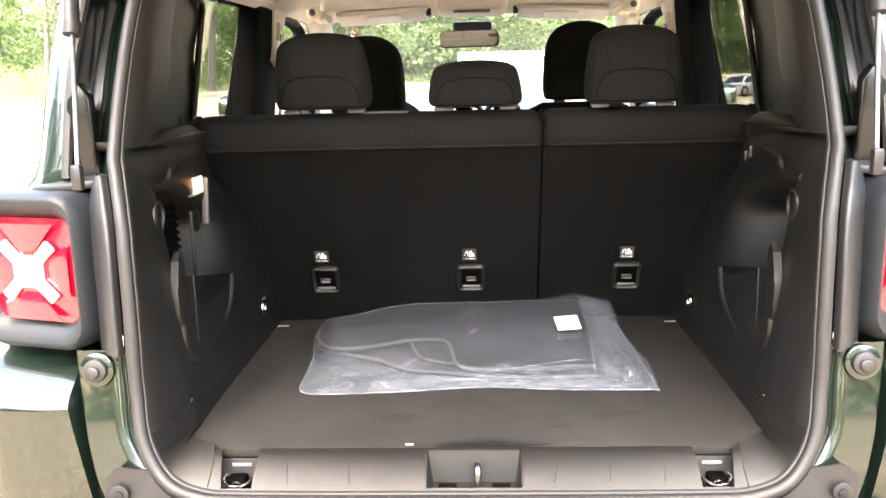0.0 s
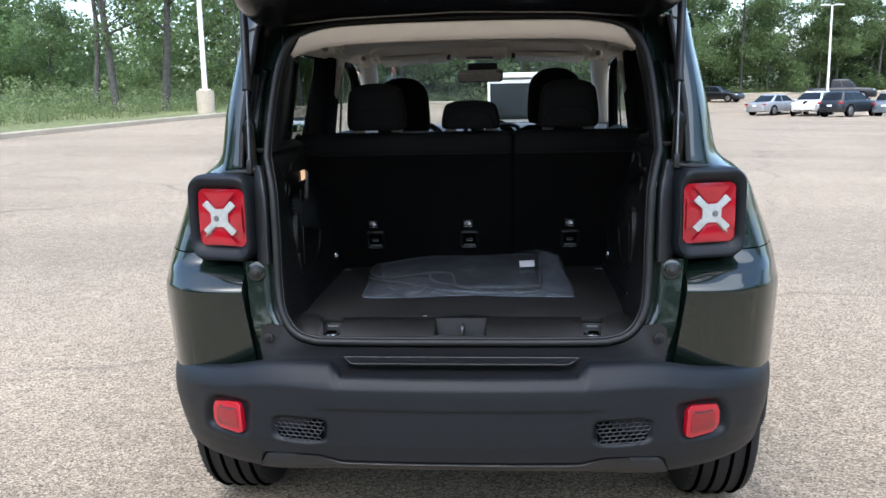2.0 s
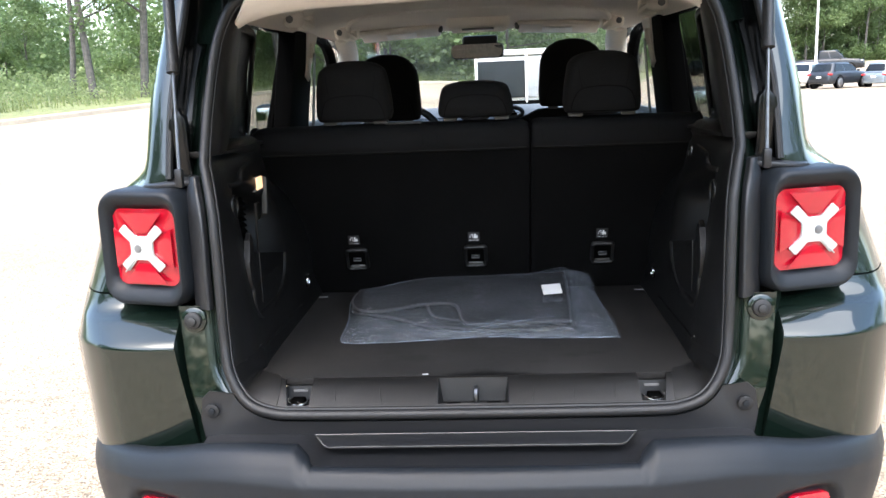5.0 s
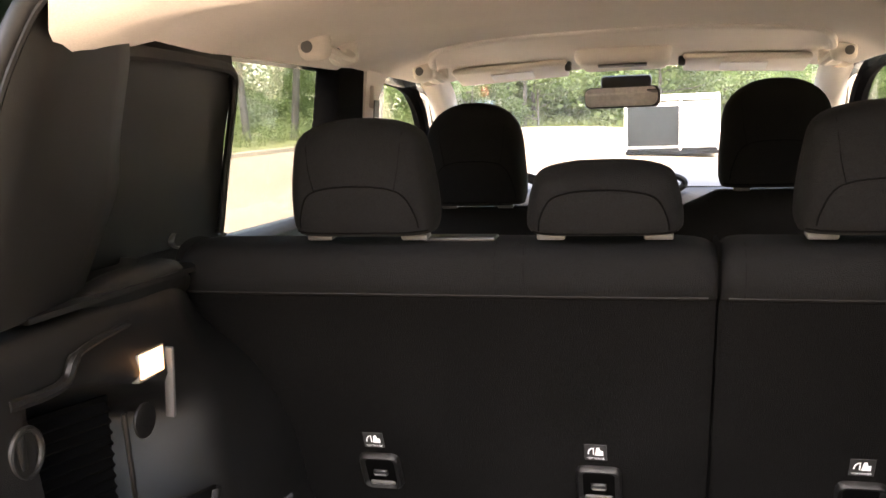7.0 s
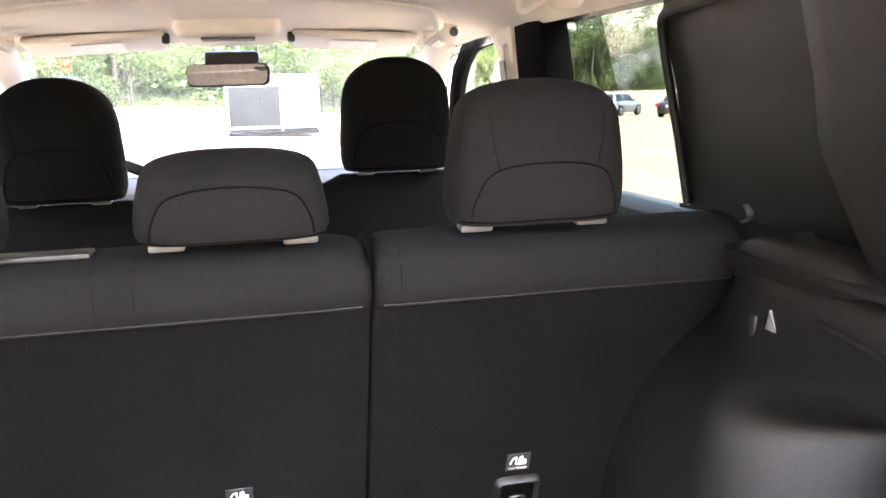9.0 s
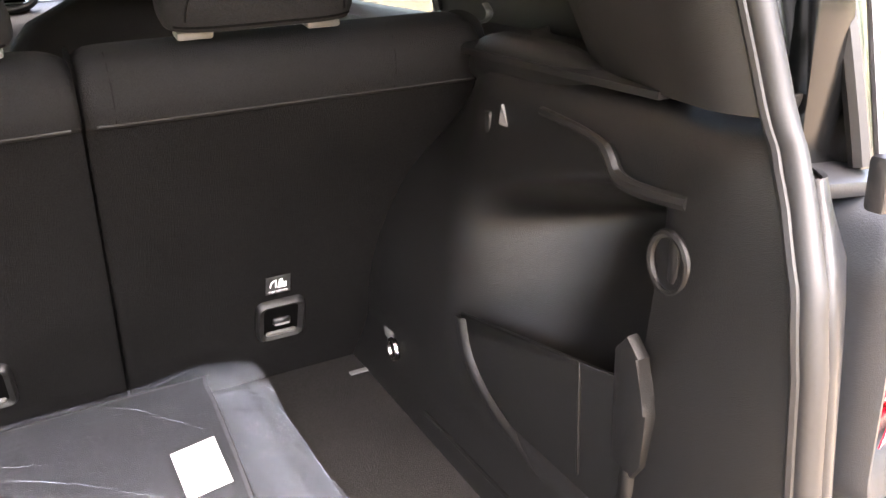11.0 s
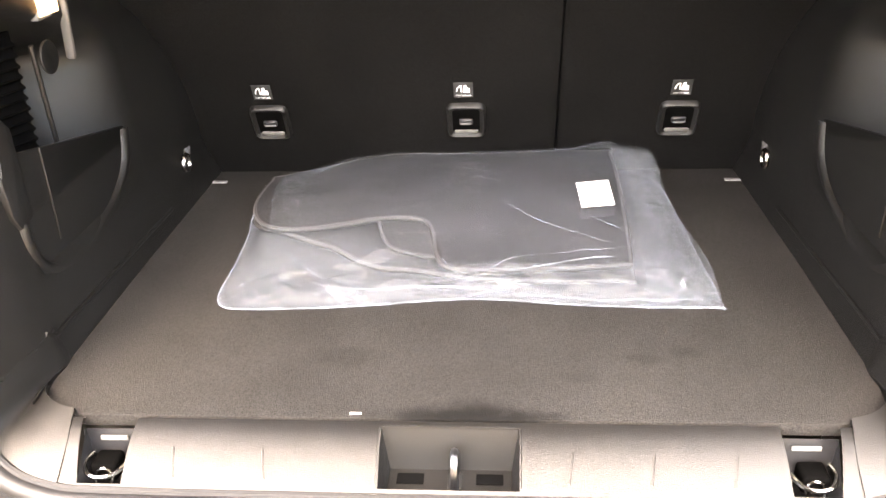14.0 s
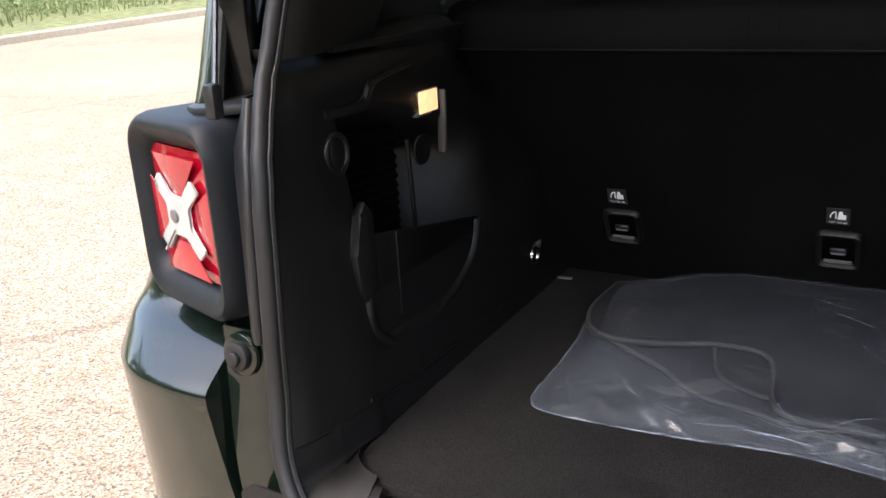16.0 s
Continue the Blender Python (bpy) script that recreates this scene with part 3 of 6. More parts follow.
def tail_lamp(s):
    base = Vector((s * .632, .172, 1.020))
    turn = Matrix.Translation(base) @ pose(0, 0, 0, 0, 0, s * 16)

    def ring(w, h, r, y, cz=0.0):
        return [turn @ Vector((x, y, z)) for x, z in rounded(0, cz, w * 1.05, h * 1.02, r, 6)]
    rows = [ring(.186, .226, .044, .085), ring(.186, .226, .044, .0), ring(.180, .220, .042, -.013), ring(.172, .210, .038, -.019), ring(.165, .198, .035, -.019, -.001), ring(.148, .166, .030, -.008, .001), ring(.140, .152, .026, .000, .001), ring(.137, .149, .025, .006, .001)]
    lamp = part("tail_lamp", sheet(rows, 0, True), M_BUMPER, suv, "square red tail lamp in a grey plastic bezel", 50)
    rows = []
    for i in range(11):
        v = i / 10 * 2 - 1
        rows.append([turn @ Vector((u * .0715, .000 - .010 * (1 - u * u) * (1 - v * v), v * .0760 + .001)) for u in (j / 5 - 1 for j in range(11))])
    lens = part("red_lens", sheet(rows, .004), M_RED, lamp, "bright red lens")
    out = []
    for k in range(4):
        a = radians(45 + 90 * k)
        d, n = Vector((math.cos(a), 0, math.sin(a))), Vector((-math.sin(a), 0, math.cos(a)))
        a2 = radians(90 + 90 * k)
        e = Vector((math.cos(a2), 0, math.sin(a2)))
        e2 = Vector((-e.z, 0, e.x))
        out += [d * .034 - n * .0100, d * .052 - n * .0110, d * .068 - n * .0125, d * .071 - n * .0095, d * .071 + n * .0095, d * .068 + n * .0125, d * .052 + n * .0110, d * .034 + n * .0100, e * .0270 - e2 * .013, e * .0270 + e2 * .013]
    out = [Vector((p.x * .88, 0, p.z * .80 + .001)) for p in out]
    # facets pressed into the red lens
    for q in (-1, 1):
        part("facet", slab([turn @ Vector((q * x, -.0075, z)) for x, z in ((.026, .014), (.067, .040), (.067, -.040), (.026, -.016))], turn.to_3x3() @ Vector((0, -.0010, 0)), .0005), M_RED, lens)
        part("facet", slab([turn @ Vector((x, -.0090, q * z)) for x, z in ((-.014, .030), (-.050, .070), (.050, .070), (.014, .030))], turn.to_3x3() @ Vector((0, -.0016, 0)), .0007), M_RED, lens)
    pts = [turn @ (Vector(p) + Vector((0, -.0095, 0))) for p in out]
    cross = part("cross_lens", slab(pts, turn.to_3x3() @ Vector((0, -.004, 0)), .0015), M_CLEAR, lamp, "white cross-shaped clear lens")
    part("bulb", disc(turn @ Vector((s * .008, -.0130, .000)), turn.to_3x3() @ Vector((0, -1, 0)), .008, .003, 14, .001), M_GREYPL, cross)
    for k in range(5):
        part("lens_rib", box(0, 0, 0, .014, .003, .002, 0, 1, turn @ pose(s * (.018 + .005 * k), -.0140, -.022 - .005 * k, 0, s * 45, 0)), M_CLEAR, cross)
    return lamp


for s in (-1, 1):
    tail_lamp(s)

# rear bumper
BX = [0, .15, .30, .42, .52, .60, .66, .72, .765, .808, .84, .860, .872]
BY = [-.072, -.070, -.062, -.045, -.020, .015, .045, .090, .135, .200, .290, .380, .52]


BUMP_TOP = ([0, .287, .318, .43, .507, .592, .687, .797, .90], [.653, .653, .682, .681, .672, .650, .635, .610, .604])
BUMP_LOW = ([0, .296, .353, .42, .495, .510, .520, .526, .60, .72, .80, .90], [.442, .441, .457, .456, .450, .440, .418, .396, .394, .399, .408, .43])


def eased(x, xs, ys, w=.035):
    """A table with its bends rounded off."""
    return sum(table(abs(x + w * k / 4), xs, ys) for k in range(-4, 5)) / 9


def bump_top(x):
    return table(x, *BUMP_TOP) if x < .37 else eased(x, *BUMP_TOP)


def pit_depth(x, z, cx, cz, w, h, soft):
    """1 well inside a rounded rectangle, 0 outside it."""
    d = (abs((x - cx) / (w / 2)) ** 4 + abs((z - cz) / (h / 2)) ** 4) ** .25
    return step(1.0, 1.0 - soft, d)


def bumper_y(x, z):
    """The bumper's skin: rolled top edge, bevelled shoulder, crease, hoods round the reflectors, grille pits."""
    x = abs(x)
    t = bump_top(x)
    y = eased(x, BX, BY)
    y += table(t - z, [0, .003, .010, .022, .04], [.026, .014, .008, .003, 0]) * (.45 if x < .30 else 1)
    y += table(x, [.45, .70], [.42, .36]) * max(0.0, table(x, [.287, .318, .7], [.026, .055, .036]) - (t - z))
    y += table(z, [.39, .41, .44, .48, .53, .60], [.048, .034, .019, .009, .004, 0])
    y += .006 * step(.580, .575, z) * step(.37, .31, x)
    y -= .004 * pit_depth(x, z, .598, .528, .200, .150, .5)
    y += .022 * pit_depth(x + .25 * (z - .53), z, .596, .532, .150, .120, .34)
    y += .013 * pit_depth(x, z, .397, .519, .156, .074, .16)
    return y


xs = sorted({round(q, 4) for q in [.006 * k for k in range(146)] + [.287, .302, .318, .505, .512, .517, .521, .524, .527]})
half = []
for x in xs:
    lo, hi = table(x, *BUMP_LOW), bump_top(x)
    col = [(x, bumper_y(x, lo) + .030, lo + .004)]
    for k in range(58):
        z = lo + (hi - lo) * (k / 57)
        col.append((x * (1 - .02 * step(.55, .42, z) * step(.3, .8, x)), bumper_y(x, z), z))
    col.append((x, bumper_y(x, hi) + .012, hi - .002))
    col.append((x, bumper_y(x, hi) + .024, hi - .012))
    half.append(col)
rows = [[(-x, y, z) for x, y, z in col] for col in half[:0:-1]] + half
bumper = part("rear_bumper", sheet(rows, .003), M_BUMPER, suv, "dark grey textured plastic rear bumper", 60)
# flat loading shelf behind the bumper's lip, with its dropped front in the middle
shelf = [[(.51 * u, .100, .667) for u in (j / 20 - 1 for j in range(41))]]
for y, z in ((.060, .667), (.020, .666), (-.015, .664), (-.038, .659), (-.050, .650), (-.050, .630)):
    shelf.append([(.51 * u, y + max(0.0, table(.51 * abs(u), BX, BY) + .070), min(z, bump_top(.51 * abs(u)) - .008)) for u in (j / 20 - 1 for j in range(41))])
part("bumper_top", sheet(shelf, .003), M_CLAD, bumper, "black plastic loading shelf")
pad_line = [(-.300, .068), (.300, .068), (.294, .058), (.274, .020), (.264, .012), (-.264, .012), (-.274, .020), (-.294, .058)]
part("step_pad", slab([(x, y, .6668) for x, y in pad_line], (0, 0, .0035), .0012), M_CLAD, bumper, "black loading pad")
part("pad_edge", tube([(x, y, .6706) for x, y in pad_line], .0011, 5, True), M_EDGE, bumper, "pale edge of the loading pad")
# lower valance under the shadow gap
vx = [q for q in xs if q <= .512]
half = []
for x in vx:
    g, low = table(x, *BUMP_LOW) - .008, table(x, [0, .30, .48, .512], [.412, .408, .393, .393])
    g -= .022 * step(.485, .512, x) ** 2
    y = eased(x, BX, BY) + .024
    half.append([(x, y + .030, g), (x, y + .004, g - .001), (x, y, g - .005), (x, y + .002, (g + low) / 2), (x, y + .008, low + .004), (x, y + .016, low), (x, y + .10, low)])
part("lower_valance", sheet([[(-x, y, z) for x, y, z in c] for c in half[:0:-1]] + half), M_CLAD, bumper, "black lower valance", 50)


def cut_corners(pts, r, n=4):
    """A polygon in x and z with its corners rounded off."""
    out, k = [], len(pts)
    for i in range(k):
        p, a, b = (Vector(pts[i]), Vector(pts[i - 1]), Vector(pts[(i + 1) % k]))
        q0, q1 = p + (a - p).normalized() * r, p + (b - p).normalized() * r
        for j in range(n + 1):
            t = j / n
            out.append(q0 * (1 - t) ** 2 + p * 2 * t * (1 - t) + q1 * t * t)
    return out


for s in (-1, 1):
    # reflector in its hooded pocket
    turn = Matrix.Translation((s * .596, .021, .529)) @ pose(0, 0, 0, 0, 0, s * 26)
    lens_line = [(s * .050, .034), (s * .048, -.034), (-s * .050, -.042), (-s * .044, .042)]
    face = [turn @ Vector((p.x, .010, p.y)) for p in cut_corners(lens_line, .017)]
    refl = part("reflector", slab(face, turn.to_3x3() @ Vector((0, -.014, 0)), .004), M_RED, bumper, "red rear reflector")
    core = [turn @ Vector((p.x * .74, -.0035, p.y * .68 - .002)) for p in cut_corners(lens_line, .016)]
    part("reflector_core", slab(core, turn.to_3x3() @ Vector((0, -.0025, 0)), .001), M_REFLECTOR, refl)
    brow = [turn @ Vector((x, -.0062, z)) for x, z in ((-.026, .026), (-.012, .021), (.010, .021), (.026, .025))]
    part("reflector_brow", tube(curve_through(brow, 4), .0014, 5), M_DARK, refl)
    # honeycomb grille
    gm = Matrix.Translation((s * .397, -.033, .519)) @ pose(0, 0, 0, 0, 0, s * 12)
    back = [gm @ Vector((p.x, 0, p.y)) for p in cut_corners([(-.066, .030), (.066, .030), (.060, -.028), (-.060, -.028)], .008)]
    grille = part("grille", slab(back, gm.to_3x3() @ Vector((0, .004, 0))), M_VOID, bumper, "black honeycomb grille")
    for r in range(6):
        for c in range(8):
            x, z = -.0585 + c * .0168 + (.0084 if r % 2 else 0), .0245 - r * .0100
            if abs(x) > table(z, [-.031, .03], [.056, .062]):
                continue
            hexa = [gm @ Vector((x + .0094 * math.cos(radians(60 * k)), -.0035, z + .0056 * math.sin(radians(60 * k)))) for k in range(6)]
            part("cell", tube(hexa, .0012, 4, True, up=(0, 1, 0)), M_CLAD, grille)


def wheel(x, y):
    s = 1 if x > 0 else -1
    prof = [(-.108, .20), (-.110, .25), (-.108, .300), (-.098, .328), (-.085, .3385), (0, .3425), (.085, .3385), (.098, .328), (.108, .300), (.110, .25), (.108, .20)]
    rows = [[(x + a, y + r * math.cos(t), .3425 + r * math.sin(t)) for a, r in prof] for t in (2 * math.pi * i / 48 for i in range(49))]
    w = part("wheel", disc((x - s * .06, y, .3425), (s, 0, 0), .205, .06, 32, .008), M_RIM, suv, "alloy wheel with a black tyre")
    tyre = part("tyre", sheet(rows), M_TYRE, w)
    part("rim", sheet([[(x + a, y + r * math.cos(t), .3425 + r * math.sin(t)) for a, r in ((-.10, .208), (-.09, .19), (.09, .19), (.10, .208))] for t in (2 * math.pi * i / 40 for i in range(41))], .004), M_RIM, w)
    for g in (-.066, -.022, .022, .066):
        ring = [(x + g, y + .341 * math.cos(t), .3425 + .341 * math.sin(t)) for t in (2 * math.pi * i / 60 for i in range(60))]
        part("groove", tube(ring, .0065, 6, True, up=(1, 0, 0)), M_VOID, tyre)
    if y > 2:
        return w
    cuts = {}
    for i in range(64):
        t = 2 * math.pi * i / 64
        for a, b in ((-.094, -.068), (.068, .094)):
            m = pose(x + (a + b) / 2, y + .3325 * math.cos(t), .3425 + .3325 * math.sin(t), math.degrees(t) - 90, 0, 12)
            if not cuts:
                first = part("tread_cut", box(0, 0, 0, .028, .0045, .006), M_DARK, tyre)
                first.matrix_local = m
                cuts[0] = first.data
            else:
                cut = new("tread_cut", cuts[0])
                cut.parent = tyre
                cut.matrix_local = m
    return w


for wx in (-.775, .775):
    for wy in (.80, 3.37):
        wheel(wx, wy)


# ---------------------------------------------------------------- load space
def trim_x(y, z):
    """Inner half width of the load space."""
    x = table(z, [.70, .757, .80, .90, 1.00, 1.10, 1.155, 1.175, 1.188, 1.195], [.425, .432, .443, .456, .466, .480, .490, .500, .525, .58])
    edge = table(z, [.70, .73, .785, .85, .95, 1.05, 1.10, 1.15, 1.19, 1.36], [.405, .428, .456, .466, .468, .472, .477, .490, .503, .49])
    t = step(.225, rear_y(z) + .005, y)
    near = max(0.0, 1 - (y - rear_y(z) - .004) / .045)
    x = x - .006 * step(.30, .20, y) + (edge + .006 - x) * t * .5 + (edge + .004 - x) * .5 * near ** 2.2 * t
    # wheel housing swells inwards towards the seat low down, opens out high up
    x += .05 * step(.52, .70, y) * step(1.02, 1.17, z) + .03 * step(.55, .72, y) * step(1.03, 1.14, z)
    x -= .014 * step(.58, .74, y) * max(0.0, 1 - ((z - .93) / .10) ** 2)
    return x


def hollow(y, z, s):
    """Depth of the storage hollow behind the side pocket."""
    high = 1.078 - .25 * max(0.0, y - .33)
    rise = min(max((z - .855) / (high - .855), 0.0), 1.0)
    return .13 * step(.585, .41, y) * step(.262, .278, y) * (.3 + .7 * rise) * step(high + .05, high - .015, z) * step(.84, .885, z)


SWEEP_Y, SWEEP_Z = .237, .795


def side_trim(s):
    rows = []
    zs = [.745 + i * .455 / 60 for i in range(61)]
    for z in zs:
        y0 = rear_y(z) + .004
        row = []
        for k in range(76):
            y = y0 + (SWEEP_Y - y0) * k / 25 if k <= 25 else SWEEP_Y + (.84 - SWEEP_Y) * (k - 26) / 49
            zz = max(z, SWEEP_Z) if k <= 25 else z
            row.append((s * (trim_x(y, zz) + hollow(y, zz, s)), y, zz))
        rows.append(row)
    trim = part("cargo_side_trim", sheet(rows, .003), M_TRIM, suv, "black grained plastic load space trim", 60)
    # corner of the trim sweeping down into the sill
    yz = rear_y(SWEEP_Z) + .004
    outer = [(.374, .065, .711), (.405, .069, .720), (.432, .076, .737), (.448, .088, .760), (trim_x(yz - .004, .78), yz - .004, .780), (trim_x(yz, SWEEP_Z), yz, SWEEP_Z)]
    inner = [(.377, .141, .762), (.402, .149, .765), (.424, .176, .764), (trim_x(SWEEP_Y, .757), SWEEP_Y - .004, .757), (trim_x(SWEEP_Y, .778), SWEEP_Y, .778), (trim_x(SWEEP_Y, SWEEP_Z), SWEEP_Y, SWEEP_Z)]
    rows = []
    for a, b in zip(curve_through(outer, 6), curve_through(inner, 6)):
        rows.append([(s * (a.x + (b.x - a.x) * v - .004 * math.sin(math.pi * v)), a.y + (b.y - a.y) * v, a.z + (b.z - a.z) * v ** .8 + .003 * math.sin(math.pi * v)) for v in (k / 8 for k in range(9))] + [(s * (b.x + .0015), b.y + .003, b.z - .003), (s * (b.x + .002), b.y + .0045, b.z - .014)])
    part("corner_sweep", sheet(rows, .002), M_TRIM, trim, "", 60)
    # ledge that once carried the parcel shelf
    ledge = curve_through([(s * .486, .430, 1.158), (s * .484, .370, 1.153), (s * .482, .335, 1.146), (s * .481, .318, 1.128), (s * .481, .29, 1.124), (s * .484, .245, 1.126)], 5)
    part("ledge", tube(ledge, [.004] * 10 + [.006] * (len(ledge) - 10), 8), M_TRIM, trim)
    # turn knob for a strap
    kx = trim_x(.25, 1.083)
    knob = part("strap_hook_cup", tube([(s * (kx - .001), .25 + .019 * math.cos(a), 1.083 + .022 * math.sin(a)) for a in (2 * math.pi * i / 24 for i in range(24))], .0032, 8, True, up=(1, 0, 0)), M_TRIM, trim)
    part("strap_hook", box(s * (kx + .002), .245, 1.085, .010, .012, .036, .004, 2), M_TRIM, knob)
    part("cup_floor", disc((s * (kx + .006), .25, 1.083), (-s, 0, 0), .020, .004, 20, .001), M_DARK, knob)
    # side pocket
    line = curve_through([(y, z, 0) for y, z in ((.535, .932), (.522, .893), (.490, .865), (.440, .845), (.365, .830), (.305, .834), (.270, .852), (.255, .885), (.254, .915))], 5)
    line = [(p.x, p.y) for p in line]
    px = trim_x(.40, .92) - .003
    panel = [(s * px, y, z) for y, z in line] + [(s * px, .255, .988)]
    pocket = part("side_pocket", slab(panel, (s * .004, 0, 0), .001), M_TRIM, trim, "curved black plastic pocket wall", 50)
    part("pocket_rib", box(s * (px - .001), .325, .920, .003, .003, .11, .001), M_TRIM, pocket)
    band = [[(s * (px - .001), .40 + (y - .40) * f, .92 + (z - .92) * f) for y, z in line] for f in (.90,)][0]
    part("pocket_rim", sheet([[(s * (px + .012), y + .004 * (1 if y > .4 else -1), z - .004) for y, z in line], [(s * (px - .005), y + .002 * (1 if y > .4 else -1), z - .002) for y, z in line], [(s * (px - .008), .40 + (y - .40) * .985, .92 + (z - .92) * .985) for y, z in line], [(s * (px - .006), .40 + (y - .40) * .93, .92 + (z - .92) * .92) for y, z in line], band]), M_TRIM, pocket, "", 60)
    grip = [(.254, .905), (.241, .925), (.237, .972), (.247, .990), (.248, 1.014), (.262, 1.027), (.276, 1.012), (.276, .915)]
    part("pocket_stay", slab([(s * (px - .006), y, z) for y, z in grip], (s * .012, 0, 0), .003), M_TRIM, pocket)
    # lashing ring in its plate near the seat
    ring = part("lashing_plate", box(s * .451, .716, .832, .010, .034, .048, .003), M_GREYPL, trim, "grey lashing plate")
    part("lashing_ring", tube([(s * .440, .690 + .012 * math.cos(a), .822 + .013 * math.sin(a)) for a in (2 * math.pi * i / 16 for i in range(16))], .0035, 6, True, up=(1, 0, 0)), M_CHROME, ring, "bright steel ring")
    # pressed line low on the panel
    part("pressed_line", tube([(s * (trim_x(y, z) - .0005), y, z) for y, z in ((.60, .782), (.45, .784), (.30, .787), (.235, .790), (.222, .800))], .003, 6), M_TRIM, trim)
    # arm-rest like roll above
    roll = [(s * table(y, [.36, .60], [.527, .530]), y, table(y, [.36, .46, .58, .62], [1.174, 1.180, 1.182, 1.165])) for y in (.36 + i * .025 for i in range(11))]
    part("shoulder_roll", tube(roll, [.006, .013, .019, .024, .027, .028, .028, .028, .027, .024, .016], 12), M_TRIM, trim)
    return trim


trims = {s: side_trim(s) for s in (-1, 1)}

# left-hand extras: slatted vent, courtesy lamp
vent_m = Matrix.Translation((-trim_x(.345, 1.0) - .066, .350, 1.005)) @ pose(0, 0, 0, 0, 0, -20)
# near-black plate and slats stand in for the shade inside the vent
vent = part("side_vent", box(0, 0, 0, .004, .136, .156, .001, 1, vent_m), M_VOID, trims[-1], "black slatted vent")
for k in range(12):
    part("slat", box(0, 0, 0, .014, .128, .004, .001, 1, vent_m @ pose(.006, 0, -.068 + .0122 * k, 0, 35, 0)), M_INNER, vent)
part("vent_edge", tube([(-trim_x(.405, 1.06) + .001, .392, 1.070), (-trim_x(.41, 1.0) - .012, .404, .985), (-trim_x(.41, .95) - .02, .412, .94)], .003, 6), M_TRIM, vent)
lamp = part("courtesy_lamp", box(-.4915, .462, 1.105, .022, .056, .034, .004), M_GREYPL, trims[-1], "lit warm courtesy lamp")
part("lamp_lens", box(-.4795, .458, 1.107, .003, .044, .028, .001), M_LAMP, lamp)
part("lamp_recess_edge", box(0, 0, 0, .012, .007, .085, .003, 2, pose(-.479, .490, 1.075, 0, 3, 0)), M_EDGE, lamp)
part("socket_cap", disc((-.483, .438, 1.047), (1, 0, 0), .020, .004, 20, .002), M_TRIM, trims[-1])
# right-hand bracket
br = part("shelf_bracket", slab([(.492, .478, 1.122), (.492, .507, 1.122), (.492, .498, 1.152)], (-.006, 0, 0), .001), M_GREYPL, trims[1], "small grey shelf bracket")
part("bracket_slot", box(.487, .522, 1.128, .006, .010, .028, .002), M_DARK, br)

# load sill with its tray, striker and lashing rings
SILL_Y = [.062, .068, .078, .092, .106, .118, .128, .136, .141]
SILL_Z = [.708, .716, .7250, .7365, .7465, .7530, .7568, .7582, .7530]


def sill_z(y):
    return table(y, SILL_Y, SILL_Z)


def sill_row(a, b, y, n=8):
    """Points across the sill between two slanting cuts, each given by its place in front and behind."""
    f = (y - .070) / .090
    xa, xb = a[0] + (a[1] - a[0]) * f, b[0] + (b[1] - b[0]) * f
    return [(xa + (xb - xa) * j / n, y, sill_z(y)) for j in range(n + 1)]


SIDE_CUTS = [(.066, .067), (.311, .308), (.352, .370), (.374, .378)]
cuts = [(-a, -b) for a, b in SIDE_CUTS[::-1]] + SIDE_CUTS
bm = bmesh.new()
for i, (a, b) in enumerate(zip(cuts, cuts[1:])):
    rows = [sill_row(a, b, y) for y in SILL_Y]
    front = sum(1 for y in SILL_Y if y <= .078)
    if i in (1, 5):
        sheet(rows[:front], 0, False, bm)
    elif i == 3:
        sheet(rows[:front], 0, False, bm)
        sheet(rows[-3:], 0, False, bm)
    else:
        sheet(rows, 0, False, bm)
sill = part("load_sill", bm, M_TRIM, suv, "grained black plastic load sill", 50)
for x0 in (-.265, -.178, .115, .190, .265):
    k = 1 if x0 > 0 else -1
    part("sill_rib", tube([(x0 - k * .004, .084, sill_z(.084) - .0012), (x0, .105, sill_z(.105) - .0012), (x0 + k * .004, .130, sill_z(.130) - .0018)], .0018, 6), M_TRIM, sill)
for s in (-1, 1):
    part("sill_joint", tube([(s * (.374 + .003 * f), .070 + .068 * f, sill_z(.070 + .068 * f) - .0002) for f in (0, .25, .5, .75, 1)], .0008, 5), M_VOID, sill, "thin dark joint in the sill")


def bin_(x0, x1, depth, y0, y1, mat, name, parent, label="", lean=(0, 0), back=None, slope=.008):
    """An open-topped recess let into the sill; lean moves its rear corners sideways."""
    z0, z1 = sill_z(y0), sill_z(y1) if back is None else back
    zb = z0 - depth
    t = .007
    plan = [(x0, y0), (x1, y0), (x1 + lean[1], y1), (x0 + lean[0], y1)]
    heights = (z0, z0, z1, z1)
    rim = [(x, y, z) for (x, y), z in zip(plan, heights)]
    mx, my = sum(x for x, _ in plan) / 4, (y0 + y1) / 2
    low = [(x + math.copysign(t, mx - x), y + (.005 if y < my else -slope), zb) for x, y in plan]
    b = sheet([rim, low], 0, True)
    b.faces.new([b.verts.new(p) for p in low])
    return part(name, b, mat, parent, label, 25)


